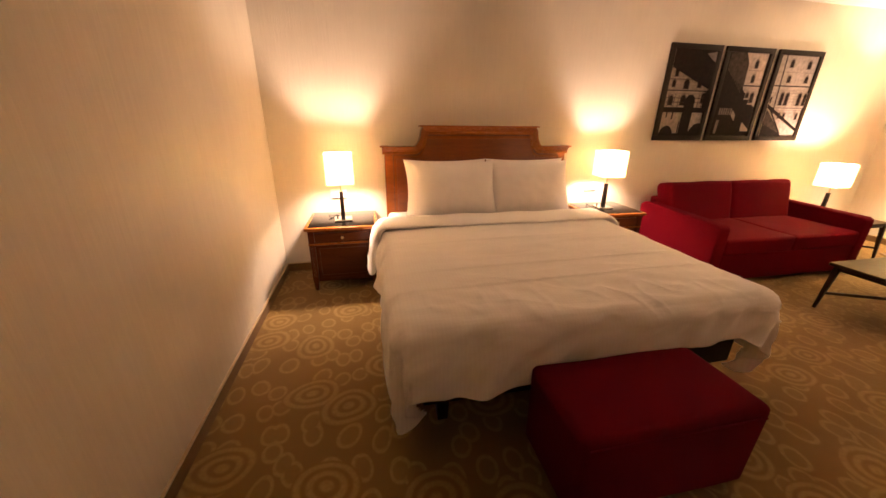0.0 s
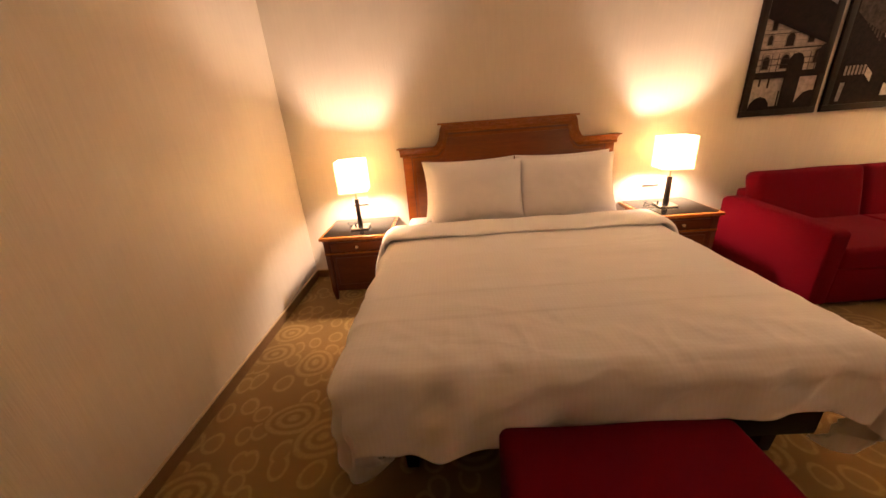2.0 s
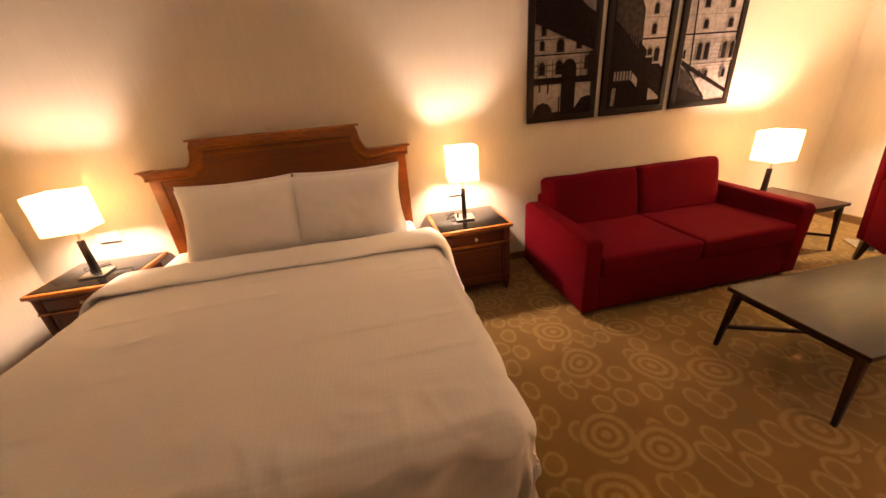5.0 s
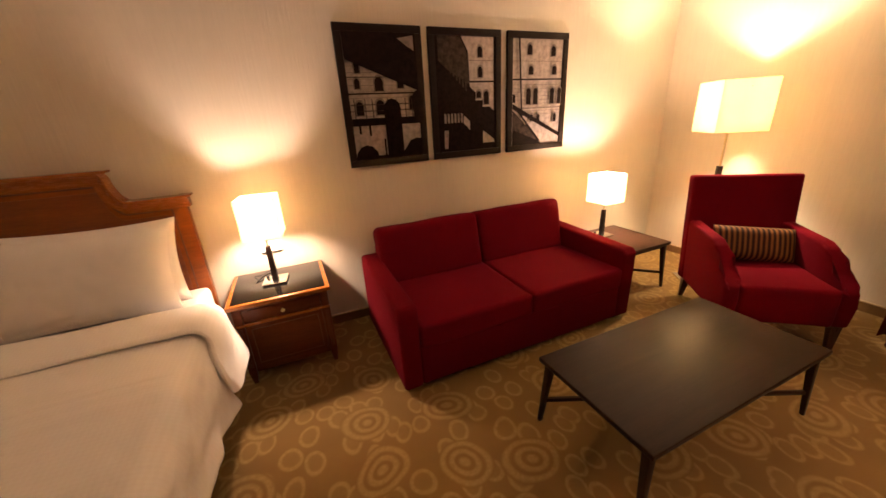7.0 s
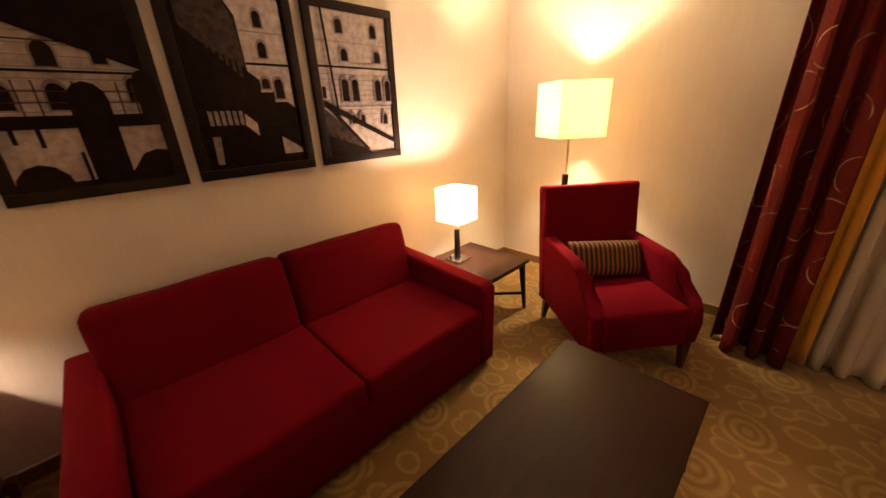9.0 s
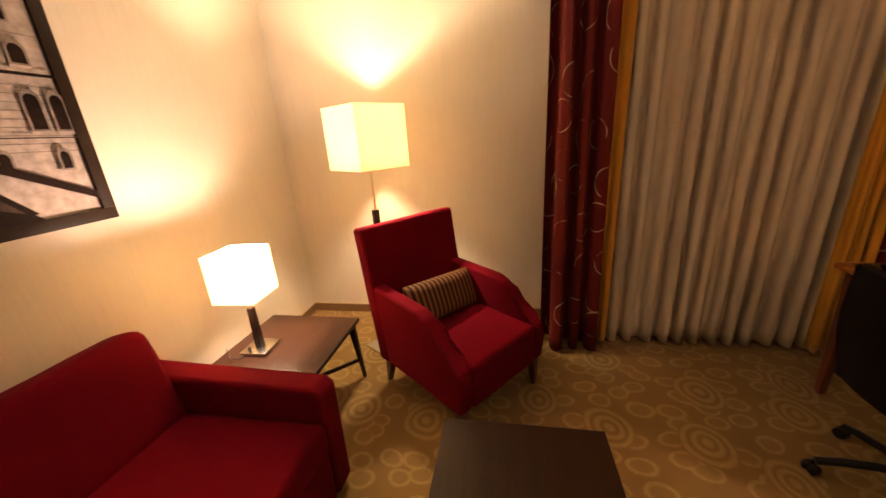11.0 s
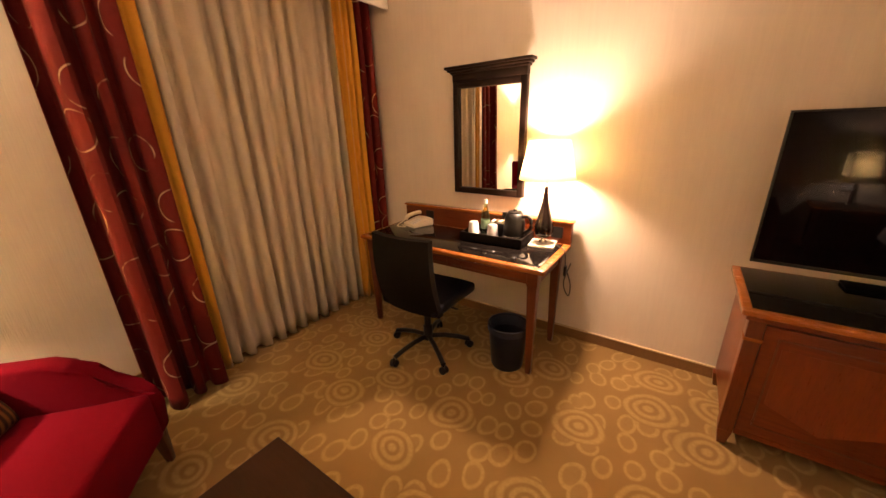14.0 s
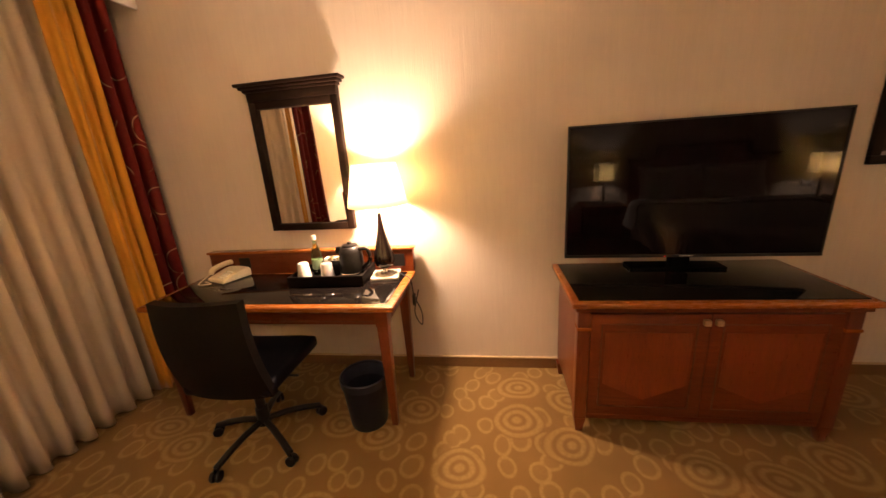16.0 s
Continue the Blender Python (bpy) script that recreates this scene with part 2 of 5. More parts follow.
RED_CLOTH = cloth("deep_red_cloth", (0.122, 0.0007, 0.0066), 900, 0.2, 0.0, rough=0.95, tint=(0.9, 0.05, 0.05))
LINEN = linen()
PILLOW_CLOTH = cloth("white_pillow_cotton", (0.91, 0.865, 0.835), 700, 0.04, 0.1, relief=0.15)
RINGED, SHEER = ringed_curtain(), sheer()
GOLD_CLOTH = cloth("gold_cloth", (0.50, 0.245, 0.03), 700, 0.12, 0.3, rough=0.6)
STRIPES = striped_cushion()
SHADE = shade_cloth("white_shade_cloth", (0.92, 0.82, 0.60), 0.58)
SHADE_CREAM = shade_cloth("cream_shade_cloth", (0.92, 0.80, 0.58), 0.30)
BULB = glowing("lit_bulb", (1.0, 0.75, 0.42), 40.0)
CHROME = plain("brushed_chrome", (0.62, 0.58, 0.52), 0.22, 1.0, grain=200, amount=0.08, relief=0.05)
BRASS = plain("pale_brass", (0.62, 0.50, 0.30), 0.3, 1.0, grain=200, amount=0.1, relief=0.05)
BLACK_METAL = plain("black_metal", (0.008, 0.007, 0.006), 0.4, 0.0, amount=0.1, relief=0.05, spec=0.3)
BLACK_PLASTIC = plain("black_plastic", (0.009, 0.0075, 0.0065), 0.4, amount=0.1, relief=0.06, spec=0.3)
LEATHER = plain("black_leather", (0.006, 0.0038, 0.003), 0.6, grain=140, amount=0.25, relief=0.35, spec=0.07)
NAVY = plain("navy_seat_leather", (0.005, 0.0045, 0.009), 0.55, grain=140, amount=0.2, relief=0.3, spec=0.14)
BIN_BLUE = plain("dark_blue_bin_plastic", (0.006, 0.006, 0.013), 0.4, amount=0.1, relief=0.05, spec=0.3)
CREAM_PLASTIC = plain("cream_plastic", (0.66, 0.58, 0.44), 0.4, amount=0.05, relief=0.05)
WHITE_PAPER = plain("white_paper", (0.78, 0.75, 0.70), 0.8, amount=0.04, relief=0.05)
WHITE_CHINA = plain("white_cup", (0.78, 0.76, 0.73), 0.25, amount=0.03, relief=0)
MATT_BLACK = plain("matt_black_plastic", (0.002, 0.0015, 0.0015), 0.5, amount=0.1, relief=0.03, spec=0.03)
SCREEN = plain("dark_tv_screen", (0.004, 0.0018, 0.0022), 0.035, amount=0.02, relief=0, spec=0.11)
MIRROR = plain("silvered_mirror", (0.86, 0.85, 0.82), 0.015, 1.0, amount=0.005, relief=0)
GREEN_GLASS = glass("green_bottle_glass", (0.55, 0.75, 0.5))
PANE = glass("window_glass")
CABLE = plain("black_cable_rubber", (0.01, 0.01, 0.01), 0.5, amount=0.1, relief=0)
PRINT_DARK = plain("print_black_ink", (0.010, 0.0042, 0.003), 0.6, grain=30, amount=0.5, relief=0.03, spec=0.06)
PRINT_GREY = plain("print_grey_ink", (0.040, 0.026, 0.021), 0.6, grain=24, amount=0.6, relief=0.03, spec=0.06)
PRINT_PALE = plain("print_pale_stone", (0.33, 0.265, 0.24), 0.6, grain=26, amount=0.28, relief=0.03, spec=0.1)
PRINT_MID = plain("print_mid_grey", (0.18, 0.14, 0.125), 0.5, grain=30, amount=0.35, relief=0.03, spec=0.1)
LED_RED = glowing("red_standby_light", (1.0, 0.05, 0.02), 1.2)


# ---- mesh helpers ----
def part(name, bm, mat, parent=None, label="", smooth=True, loc=None):
    me = bpy.data.meshes.new(name)
    bmesh.ops.recalc_face_normals(bm, faces=bm.faces)
    bm.to_mesh(me)
    bm.free()
    for mm in (mat if isinstance(mat, (list, tuple)) else [mat]):
        me.materials.append(mm)
    if smooth:
        me.shade_smooth()
        me.set_sharp_from_angle(angle=radians(38))
    ob = new(name, me)
    if parent:
        ob.parent = parent
    if loc is not None:
        ob.matrix_basis = loc if isinstance(loc, Matrix) else Matrix.Translation(loc)
    if label:
        tagged(ob, label)
    return ob


def thing(name, label, category, at=(0, 0, 0), turn=0, group=""):
    ob = new(name)
    ob.empty_display_size = 0.1
    ob.matrix_basis = pose(*at, 0, 0, turn)
    return tagged(ob, label, category, group)


def box(x0, x1, y0, y1, z0, z1, bevel=0.004, segs=2, bm=None, m=None):
    own = bmesh.new()
    bmesh.ops.create_cube(own, size=1)
    for v in own.verts:
        v.co = Vector(((x0 + x1) / 2 + v.co.x * (x1 - x0), (y0 + y1) / 2 + v.co.y * (y1 - y0), (z0 + z1) / 2 + v.co.z * (z1 - z0)))
    if bevel:
        bmesh.ops.bevel(own, geom=own.edges[:], offset=min(bevel, 0.45 * min(abs(x1 - x0), abs(y1 - y0), abs(z1 - z0))), segments=segs, profile=0.6, affect="EDGES")
    if m is not None:
        own.transform(m)
    return own if bm is None else joined(bm, own)


def joined(bm, other):
    me = bpy.data.meshes.new("tmp")
    other.to_mesh(me)
    other.free()
    bm.from_mesh(me)
    bpy.data.meshes.remove(me)
    return bm


def taper(x, y, z0, z1, a, b, lean=(0, 0), bevel=0.003):
    """An upright square leg: half-widths a at the foot and b at the top; lean moves the foot."""
    bm = bmesh.new()
    bmesh.ops.create_cube(bm, size=2)
    for v in bm.verts:
        top = v.co.z > 0
        h = b if top else a
        v.co = Vector((x + v.co.x * h + (0 if top else lean[0]), y + v.co.y * h + (0 if top else lean[1]), z1 if top else z0))
    bmesh.ops.bevel(bm, geom=bm.edges[:], offset=bevel, segments=2, profile=0.6, affect="EDGES")
    return bm


def lathe(profile, segs=32, at=(0, 0, 0), caps=True):
    bm = bmesh.new()
    rings = []
    for r, z in profile:
        rings.append([bm.verts.new((at[0] + r * math.cos(2 * math.pi * i / segs), at[1] + r * math.sin(2 * math.pi * i / segs), at[2] + z)) for i in range(segs)])
    for a, b in zip(rings, rings[1:]):
        for i in range(segs):
            bm.faces.new((a[i], a[(i + 1) % segs], b[(i + 1) % segs], b[i]))
    if caps:
        bm.faces.new(rings[0][::-1])
        bm.faces.new(rings[-1])
    return bm


def tube(points, radius, segs=8):
    """A round bar or cable along points."""
    bm = bmesh.new()
    pts = [Vector(p) for p in points]
    rings = []
    for i, p in enumerate(pts):
        d = (pts[min(i + 1, len(pts) - 1)] - pts[max(i - 1, 0)]).normalized()
        side = d.cross(Vector((0, 0, 1)))
        side = side.normalized() if side.length > 1e-3 else Vector((1, 0, 0))
        up = side.cross(d)
        rings.append([bm.verts.new(p + radius * (math.cos(2 * math.pi * k / segs) * side + math.sin(2 * math.pi * k / segs) * up)) for k in range(segs)])
    for a, b in zip(rings, rings[1:]):
        for k in range(segs):
            bm.faces.new((a[k], a[(k + 1) % segs], b[(k + 1) % segs], b[k]))
    bm.faces.new(rings[0][::-1])
    bm.faces.new(rings[-1])
    return bm


def arc_points(ctrl, n=24):
    """A smooth line through a few points."""
    c = [Vector(p) for p in ctrl]
    c = [2 * c[0] - c[1]] + c + [2 * c[-1] - c[-2]]
    out = []
    for i in range(1, len(c) - 2):
        for s in range(n):
            u = s / n
            a, b, d, e = c[i - 1], c[i], c[i + 1], c[i + 2]
            out.append(0.5 * (2 * b + (d - a) * u + (2 * a - 5 * b + 4 * d - e) * u * u + (3 * b - a - 3 * d + e) * u ** 3))
    out.append(c[-2])
    return out


def prism(outline, y0, y1, bevel=0.004):
    """An outline in x and z, given depth from y0 to y1."""
    bm = bmesh.new()
    vs = [bm.verts.new((x, y0, z)) for x, z in outline]
    f = bm.faces.new(vs)
    ex = bmesh.ops.extrude_face_region(bm, geom=[f])
    for v in ex["geom"]:
        if isinstance(v, bmesh.types.BMVert):
            v.co.y = y1
    if bevel:
        bmesh.ops.bevel(bm, geom=bm.edges[:], offset=bevel, segments=2, profile=0.6, affect="EDGES")
    return bm


def cushion(w, d, h, power=0.35, wrinkle=0.004, nu=28, nv=20, seed=0.0, pinch=0.0):
    """A stuffed pad, w x d x h about its centre, softer towards the rim; pinch draws the sides in between the corners."""
    bm = bmesh.new()
    rows = {}
    for s in (1, -1):
        for i in range(nu + 1):
            for j in range(nv + 1):
                u, v = 2 * i / nu - 1, 2 * j / nv - 1
                rim = i in (0, nu) or j in (0, nv)
                if rim and s < 0:
                    rows[s, i, j] = rows[1, i, j]
                    continue
                t = max(0.0, (1 - u ** 4) * (1 - v ** 4)) ** power
                x = u * w / 2 * (1 - pinch * (1 - v * v))
                y = v * d / 2 * (1 - pinch * (1 - u * u))
                n = noise.noise(Vector((x * 7 + seed, y * 7, s * 3.0))) + 0.5 * noise.noise(Vector((x * 16 + seed, y * 16, s * 5.0)))
                rows[s, i, j] = bm.verts.new((x, y, s * (0.006 + t * h / 2) + wrinkle * n * (0.3 + t)))
    for s in (1, -1):
        for i in range(nu):
            for j in range(nv):
                q = [rows[s, i, j], rows[s, i + 1, j], rows[s, i + 1, j + 1], rows[s, i, j + 1]]
                bm.faces.new(q if s > 0 else q[::-1])
    return bm


def soft_box(x0, x1, y0, y1, z0, z1, r=0.03, bulge=0.006, seed=0.0, bm=None, m=None):
    """An upholstered block: rounded edges, slightly swollen faces."""
    own = box(x0, x1, y0, y1, z0, z1, r, 4)
    bmesh.ops.subdivide_edges(own, edges=[e for e in own.edges if e.calc_length() > 0.12], cuts=5, use_grid_fill=True)
    own.normal_update()
    for v in own.verts:
        n = noise.noise(Vector((v.co.x * 4 + seed, v.co.y * 4, v.co.z * 4)))
        v.co += v.normal * bulge * n
    if m is not None:
        own.transform(m)
    return own if bm is None else joined(bm, own)


def side_prism(outline, x0, x1, bevel=0.004):
    """An outline in y and z, given width from x0 to x1."""
    bm = prism([(y, z) for y, z in outline], 0, 1, 0)
    for v in bm.verts:
        y, s, z = v.co.x, v.co.y, v.co.z
        v.co = Vector((x0 + (x1 - x0) * s, y, z))
    if bevel:
        bmesh.ops.bevel(bm, geom=bm.edges[:], offset=bevel, segments=3, profile=0.6, affect="EDGES")
    return bm


# ---- the room ----
EAST, SOUTH, HEIGHT, THICK = 7.28, -4.115, 2.636, 0.15


def structure(name, bm, mat, label, category):
    return tagged(part(name, bm, mat, smooth=False), label, category, kind="structure")


structure("floor", box(-THICK, EAST + THICK, SOUTH - THICK, THICK, -0.12, 0, 0), CARPET, "golden brown carpet patterned with pale oval rings", "floor")
structure("ceiling", box(-THICK, EAST + THICK, SOUTH - THICK, THICK, HEIGHT, HEIGHT + 0.12, 0), CEILING, "plain white painted ceiling", "ceiling")
structure("wall_north", box(-THICK, EAST + THICK, 0, THICK, 0, HEIGHT, 0), WALLPAPER, "cream papered wall behind the bed and sofa", "wall")
structure("wall_south", box(-THICK, EAST + THICK, SOUTH - THICK, SOUTH, 0, HEIGHT, 0), WALLPAPER, "cream papered wall behind desk and television", "wall")
structure("wall_west", box(-THICK, 0, SOUTH, 0, 0, HEIGHT, 0), WALLPAPER, "cream papered wall beside the bed", "wall")
WIN_Y0, WIN_Y1, WIN_Z0, WIN_Z1 = -3.75, -2.38, 0.12, 2.36
wb = box(EAST, EAST + THICK, WIN_Y1, 0, 0, HEIGHT, 0)
box(EAST, EAST + THICK, SOUTH, WIN_Y0, 0, HEIGHT, 0, bm=wb)
box(EAST, EAST + THICK, WIN_Y0, WIN_Y1, 0, WIN_Z0, 0, bm=wb)
box(EAST, EAST + THICK, WIN_Y0, WIN_Y1, WIN_Z1, HEIGHT, 0, bm=wb)
structure("wall_east", wb, WALLPAPER, "cream papered wall with the curtained window", "wall")
for x0, x1, y0, y1 in ((0.012, EAST - 0.012, -0.012, 0), (0.012, EAST - 0.012, SOUTH, SOUTH + 0.012), (0, 0.012, SOUTH, 0), (EAST - 0.012, EAST, SOUTH, 0)):
    structure("baseboard", box(x0, x1, y0, y1, 0, 0.075, 0.002), SKIRTING, "low brown carpet-edged skirting along the wall", "baseboard")
for x0, x1, y0, y1 in ((0.014, EAST - 0.014, -0.014, 0), (0.014, EAST - 0.014, SOUTH, SOUTH + 0.014), (0, 0.014, SOUTH, 0), (EAST - 0.014, EAST, SOUTH, 0)):
    structure("trim", box(x0, x1, y0, y1, 0.075, 0.084, 0.002), SKIRTING_BEAD, "thin pale bead along the skirting", "trim")
win = tagged(thing("window_1", "dark night window behind the sheer curtains", "window"), kind="structure")
for y0, y1, z0, z1 in ((WIN_Y0, WIN_Y0 + 0.06, WIN_Z0, WIN_Z1), (WIN_Y1 - 0.06, WIN_Y1, WIN_Z0, WIN_Z1), (WIN_Y0 + 0.06, WIN_Y1 - 0.06, WIN_Z0, WIN_Z0 + 0.06), (WIN_Y0 + 0.06, WIN_Y1 - 0.06, WIN_Z1 - 0.06, WIN_Z1)):
    part("window_frame", box(EAST + 0.05, EAST + 0.11, y0, y1, z0, z1), PELMET, win)
part("pane", box(EAST + 0.075, EAST + 0.083, WIN_Y0 + 0.06, WIN_Y1 - 0.06, WIN_Z0 + 0.06, WIN_Z1 - 0.06, 0), PANE, win)
pel = tagged(thing("pelmet", "white boxed curtain pelmet below the ceiling", "pelmet"), kind="structure")
part("front_board", box(6.690, 6.710, SOUTH, -1.93, 2.445, HEIGHT, 0.003), PELMET, pel)
part("end_board", box(6.710, EAST, -1.95, -1.93, 2.445, HEIGHT, 0.003), PELMET, pel)
part("curtain_rail", box(6.82, 7.02, SOUTH + 0.01, -1.96, 2.60, HEIGHT, 0.003), CHROME, pel)


# ---- curtains ----
def hanging(name, y0, y1, x, z0, z1, folds, amp, mat, label, seed, lean=0.0, spread=1.0, group="window curtains", parent=None, uneven=1.0):
    """A pleated curtain; spread widens it towards the hem about y0."""
    bm = bmesh.new()
    uv = bm.loops.layers.uv.new("UVMap")
    ny, nz = folds * 14, 26
    grid, run, prev = [], 0.0, None
    lengths = []
    for i in range(ny + 1):
        s = i / ny
        ph = 2 * math.pi * folds * (s + uneven * (0.018 * math.sin(9 * s + seed) + 0.012 * math.sin(23 * s + 2 * seed)))
        a = amp * (0.75 + 0.35 * uneven * math.sin(5.3 * s * folds / 3 + seed * 3))
        dx, dy = a * math.sin(ph), 0.22 * a * math.sin(2 * ph + 0.6)
        col = []
        for j in range(nz + 1):
            v = j / nz
            grow = 0.55 + 0.45 * (1 - v) ** 0.8
            y = y0 + (y1 - y0) * s * (1 + (spread - 1) * (1 - v)) + dy * grow
            wig = 0.012 * uneven * noise.noise(Vector((s * folds * 0.7, v * 3, seed)))
            col.append(bm.verts.new((x + dx * grow + wig + lean * (1 - v) ** 2, y, z0 + (z1 - z0) * v + (0.006 * math.sin(ph) if j == 0 else 0))))
        if prev is not None:
            run += math.hypot(dx - prev[0], (y1 - y0) / ny + dy - prev[1])
        prev = (dx, dy)
        lengths.append(run)
        grid.append(col)
    for i in range(ny):
        for j in range(nz):
            f = bm.faces.new((grid[i][j], grid[i + 1][j], grid[i + 1][j + 1], grid[i][j + 1]))
            for loop, (a, b) in zip(f.loops, ((i, j), (i + 1, j), (i + 1, j + 1), (i, j + 1))):
                loop[uv].uv = (lengths[a], z0 + (z1 - z0) * b / nz)
    ob = part(name, bm, mat, parent)
    th = ob.modifiers.new("thickness", "SOLIDIFY")
    th.thickness = 0.003
    return tagged(ob, label) if parent else tagged(ob, label, "curtain", group)


left = thing("curtain", "wine red curtain with cream rings and golden lining edge", "curtain", group="window curtains")
hanging("drape", -2.06, -2.41, 6.90, 0.015, 2.598, 3, 0.105, RINGED, "wine red cloth with cream rings", 0.4, lean=-0.04, parent=left)
hanging("lining", -2.41, -2.50, 6.92, 0.02, 2.598, 1, 0.025, GOLD_CLOTH, "golden yellow lining strip", 1.3, parent=left)
hanging("sheer_curtain", -2.47, -3.78, 6.96, 0.02, 2.598, 12, 0.050, SHEER, "closed beige sheer curtain hanging in deep folds", 2.2, uneven=0.5)
right = thing("curtain", "wine red curtain with golden lining, gathered by the desk", "curtain", group="window curtains")
hanging("lining", -3.72, -3.90, 6.88, 0.02, 2.598, 3, 0.034, GOLD_CLOTH, "golden yellow gathered lining", 0.9, parent=right)
hanging("drape", -3.90, -4.08, 6.89, 0.015, 2.598, 2, 0.05, RINGED, "wine red cloth with cream rings", 3.7, parent=right)


# ---- lamps ----
def point(name, at, watts, radius=0.035, colour=LAMP_COLOUR):
    d = bpy.data.lights.new(name, "POINT")
    d.energy, d.color, d.shadow_soft_size = watts, colour, radius
    ob = new(name, d)
    ob.location = at
    return ob


def square_shade(size, z0, z1, wall=0.003):
    """Four cloth sides in one loop, open above and below."""
    bm = bmesh.new()
    loops = []
    for h, z in ((size / 2, z0), (size / 2, z1), (size / 2 - wall, z1), (size / 2 - wall, z0)):
        loops.append([bm.verts.new((sx * h, sy * h, z)) for sx, sy in ((-1, -1), (1, -1), (1, 1), (-1, 1))])
    for p, q in zip(loops, loops[1:] + loops[:1]):
        for k in range(4):
            bm.faces.new((p[k], p[(k + 1) % 4], q[(k + 1) % 4], q[k]))
    return bm


def table_lamp(at, turn, group, watts, bulb_z=0.42):
    lamp = thing("table_lamp", "lit table lamp, dark wood stem and white box shade", "lamp", at, turn, group)
    plate = box(-0.075, 0.075, -0.075, 0.075, 0, 0.014, 0.003)
    part("base_plate", plate, CHROME, lamp, "square brushed chrome base")
    part("stem", taper(0, 0, 0.014, 0.25, 0.018, 0.015, bevel=0.002), BLACK_FRAME, lamp, "dark square wooden stem")
    part("rod", lathe([(0.007, 0.25), (0.007, 0.40)], 12), BRASS, lamp, "thin metal rod")
    part("switch", lathe([(0.008, 0), (0.008, 0.02), (0.004, 0.024)], 10), BLACK_PLASTIC, lamp, loc=(-0.05, 0.03, 0.014))
    ring = tube([(-0.111, 0, 0.545), (0.111, 0, 0.545)], 0.002, 6)
    joined(ring, tube([(0, -0.111, 0.545), (0, 0.111, 0.545)], 0.002, 6))
    part("shade_spider", ring, CHROME, lamp)
    part("shade", square_shade(0.226, 0.325, 0.575), SHADE, lamp, "white cloth box shade, glowing")
    part("bulb", lathe([(0.007, bulb_z - 0.03), (0.009, bulb_z - 0.015), (0.012, bulb_z), (0.012, bulb_z + 0.02), (0.006, bulb_z + 0.035)], 16), BULB, lamp)
    point("table_lamp_light", (at[0], at[1], at[2] + bulb_z), watts)
    return lamp


NS_TOP = 0.586
NS1, NS2 = (0.598, -0.270), (3.262, -0.270)
table_lamp((0.606, -0.315, NS_TOP + 0.006), 4, "table lamps", TABLE_WATTS)
table_lamp((3.243, -0.265, NS_TOP + 0.006), -6, "table lamps", TABLE_WATTS)
table_lamp((6.04, -0.438, 0.448), 3, "table lamps", SOFA_WATTS, 0.50)

fl = thing("floor_lamp", "lit floor lamp with cream box shade behind armchair", "lamp", (6.768, -0.925, 0), 56)
part("base_plate", box(-0.14, 0.14, -0.14, 0.14, 0, 0.02, 0.004), CHROME, fl, "square chrome base")
part("stem", taper(0, 0, 0.02, 1.062, 0.02, 0.018, bevel=0.002), BLACK_FRAME, fl, "dark wooden stem")
part("rod", lathe([(0.008, 1.062), (0.008, 1.57)], 12), BRASS, fl, "thin metal rod")
cross = tube([(-0.19, 0, 1.66), (0.18, 0, 1.66)], 0.003, 6)
joined(cross, tube([(0, -0.18, 1.66), (0, 0.18, 1.66)], 0.003, 6))
joined(cross, tube([(0, 0, 1.56), (0, 0, 1.66)], 0.003, 6))
part("shade_spider", cross, CHROME, fl)
part("shade", square_shade(0.365, 1.34, 1.715), SHADE_CREAM, fl, "cream cloth box shade, glowing")
for k in range(3):
    a = radians(90 + 120 * k)
    bx, by = 0.034 * math.cos(a), 0.034 * math.sin(a)
    part("bulb", lathe([(0.004, 1.49), (0.006, 1.51), (0.007, 1.54), (0.006, 1.565), (0.002, 1.58)], 14, (bx, by, 0)), BULB, fl)
    part("bulb_holder", lathe([(0.013, 1.43), (0.013, 1.49)], 12, (bx, by, 0)), BRASS, fl)
    part("bulb_arm", tube([(0, 0, 1.43), (bx, by, 1.435)], 0.004, 8), BRASS, fl)
    spot = fl.matrix_basis @ Vector((bx, by, 1.555))
    point("floor_lamp_light", spot, FLOOR_WATTS / 3, 0.021, FLOOR_COLOUR)


# ---- bed ----
BX0, BX1, BFOOT, BTOP = 1.01, 2.83, -2.19, 0.622
bed = thing("bed", "king-size bed with carved cherry wood headboard", "bed", (1.92, -1.1, 0))
OFF = Vector((1.92, -1.1, 0))


def bed_part(name, bm, mat, label="", smooth=True):
    bm.transform(Matrix.Translation(-OFF))
    return part(name, bm, mat, bed, label, smooth)


def head_outline(x0, x1, top, shoulder, low, step0, step1, n=12):
    """Upper edge of the headboard: low shoulders, concave sweeps, raised middle."""
    pts = [(x0, low), (x0, shoulder)]
    pts += [(step0 - 0.09, shoulder)]
    for i in range(n + 1):
        a = math.pi / 2 * i / n
        pts.append((step0 - 0.09 + 0.09 * math.sin(a), shoulder + (top - shoulder) * (1 - math.cos(a))))
    for i in range(n + 1):
        a = math.pi / 2 * (n - i) / n
        pts.append((step1 + 0.09 - 0.09 * math.sin(a), shoulder + (top - shoulder) * (1 - math.cos(a))))
    pts += [(step1 + 0.09, shoulder), (x1, shoulder), (x1, low)]
    out = []
    for p in pts:
        if not out or math.dist(p, out[-1]) > 1e-4:
            out.append(p)
    return out


bed_part("headboard", prism(head_outline(1.004, 2.836, 1.35, 1.172, 0.12, 1.37, 2.47), -0.075, -0.02, 0.003), HEAD_WOOD, "cherry wood headboard with raised middle")
cap_line = head_outline(0.984, 2.856, 1.36, 1.182, 1.182, 1.365, 2.475)


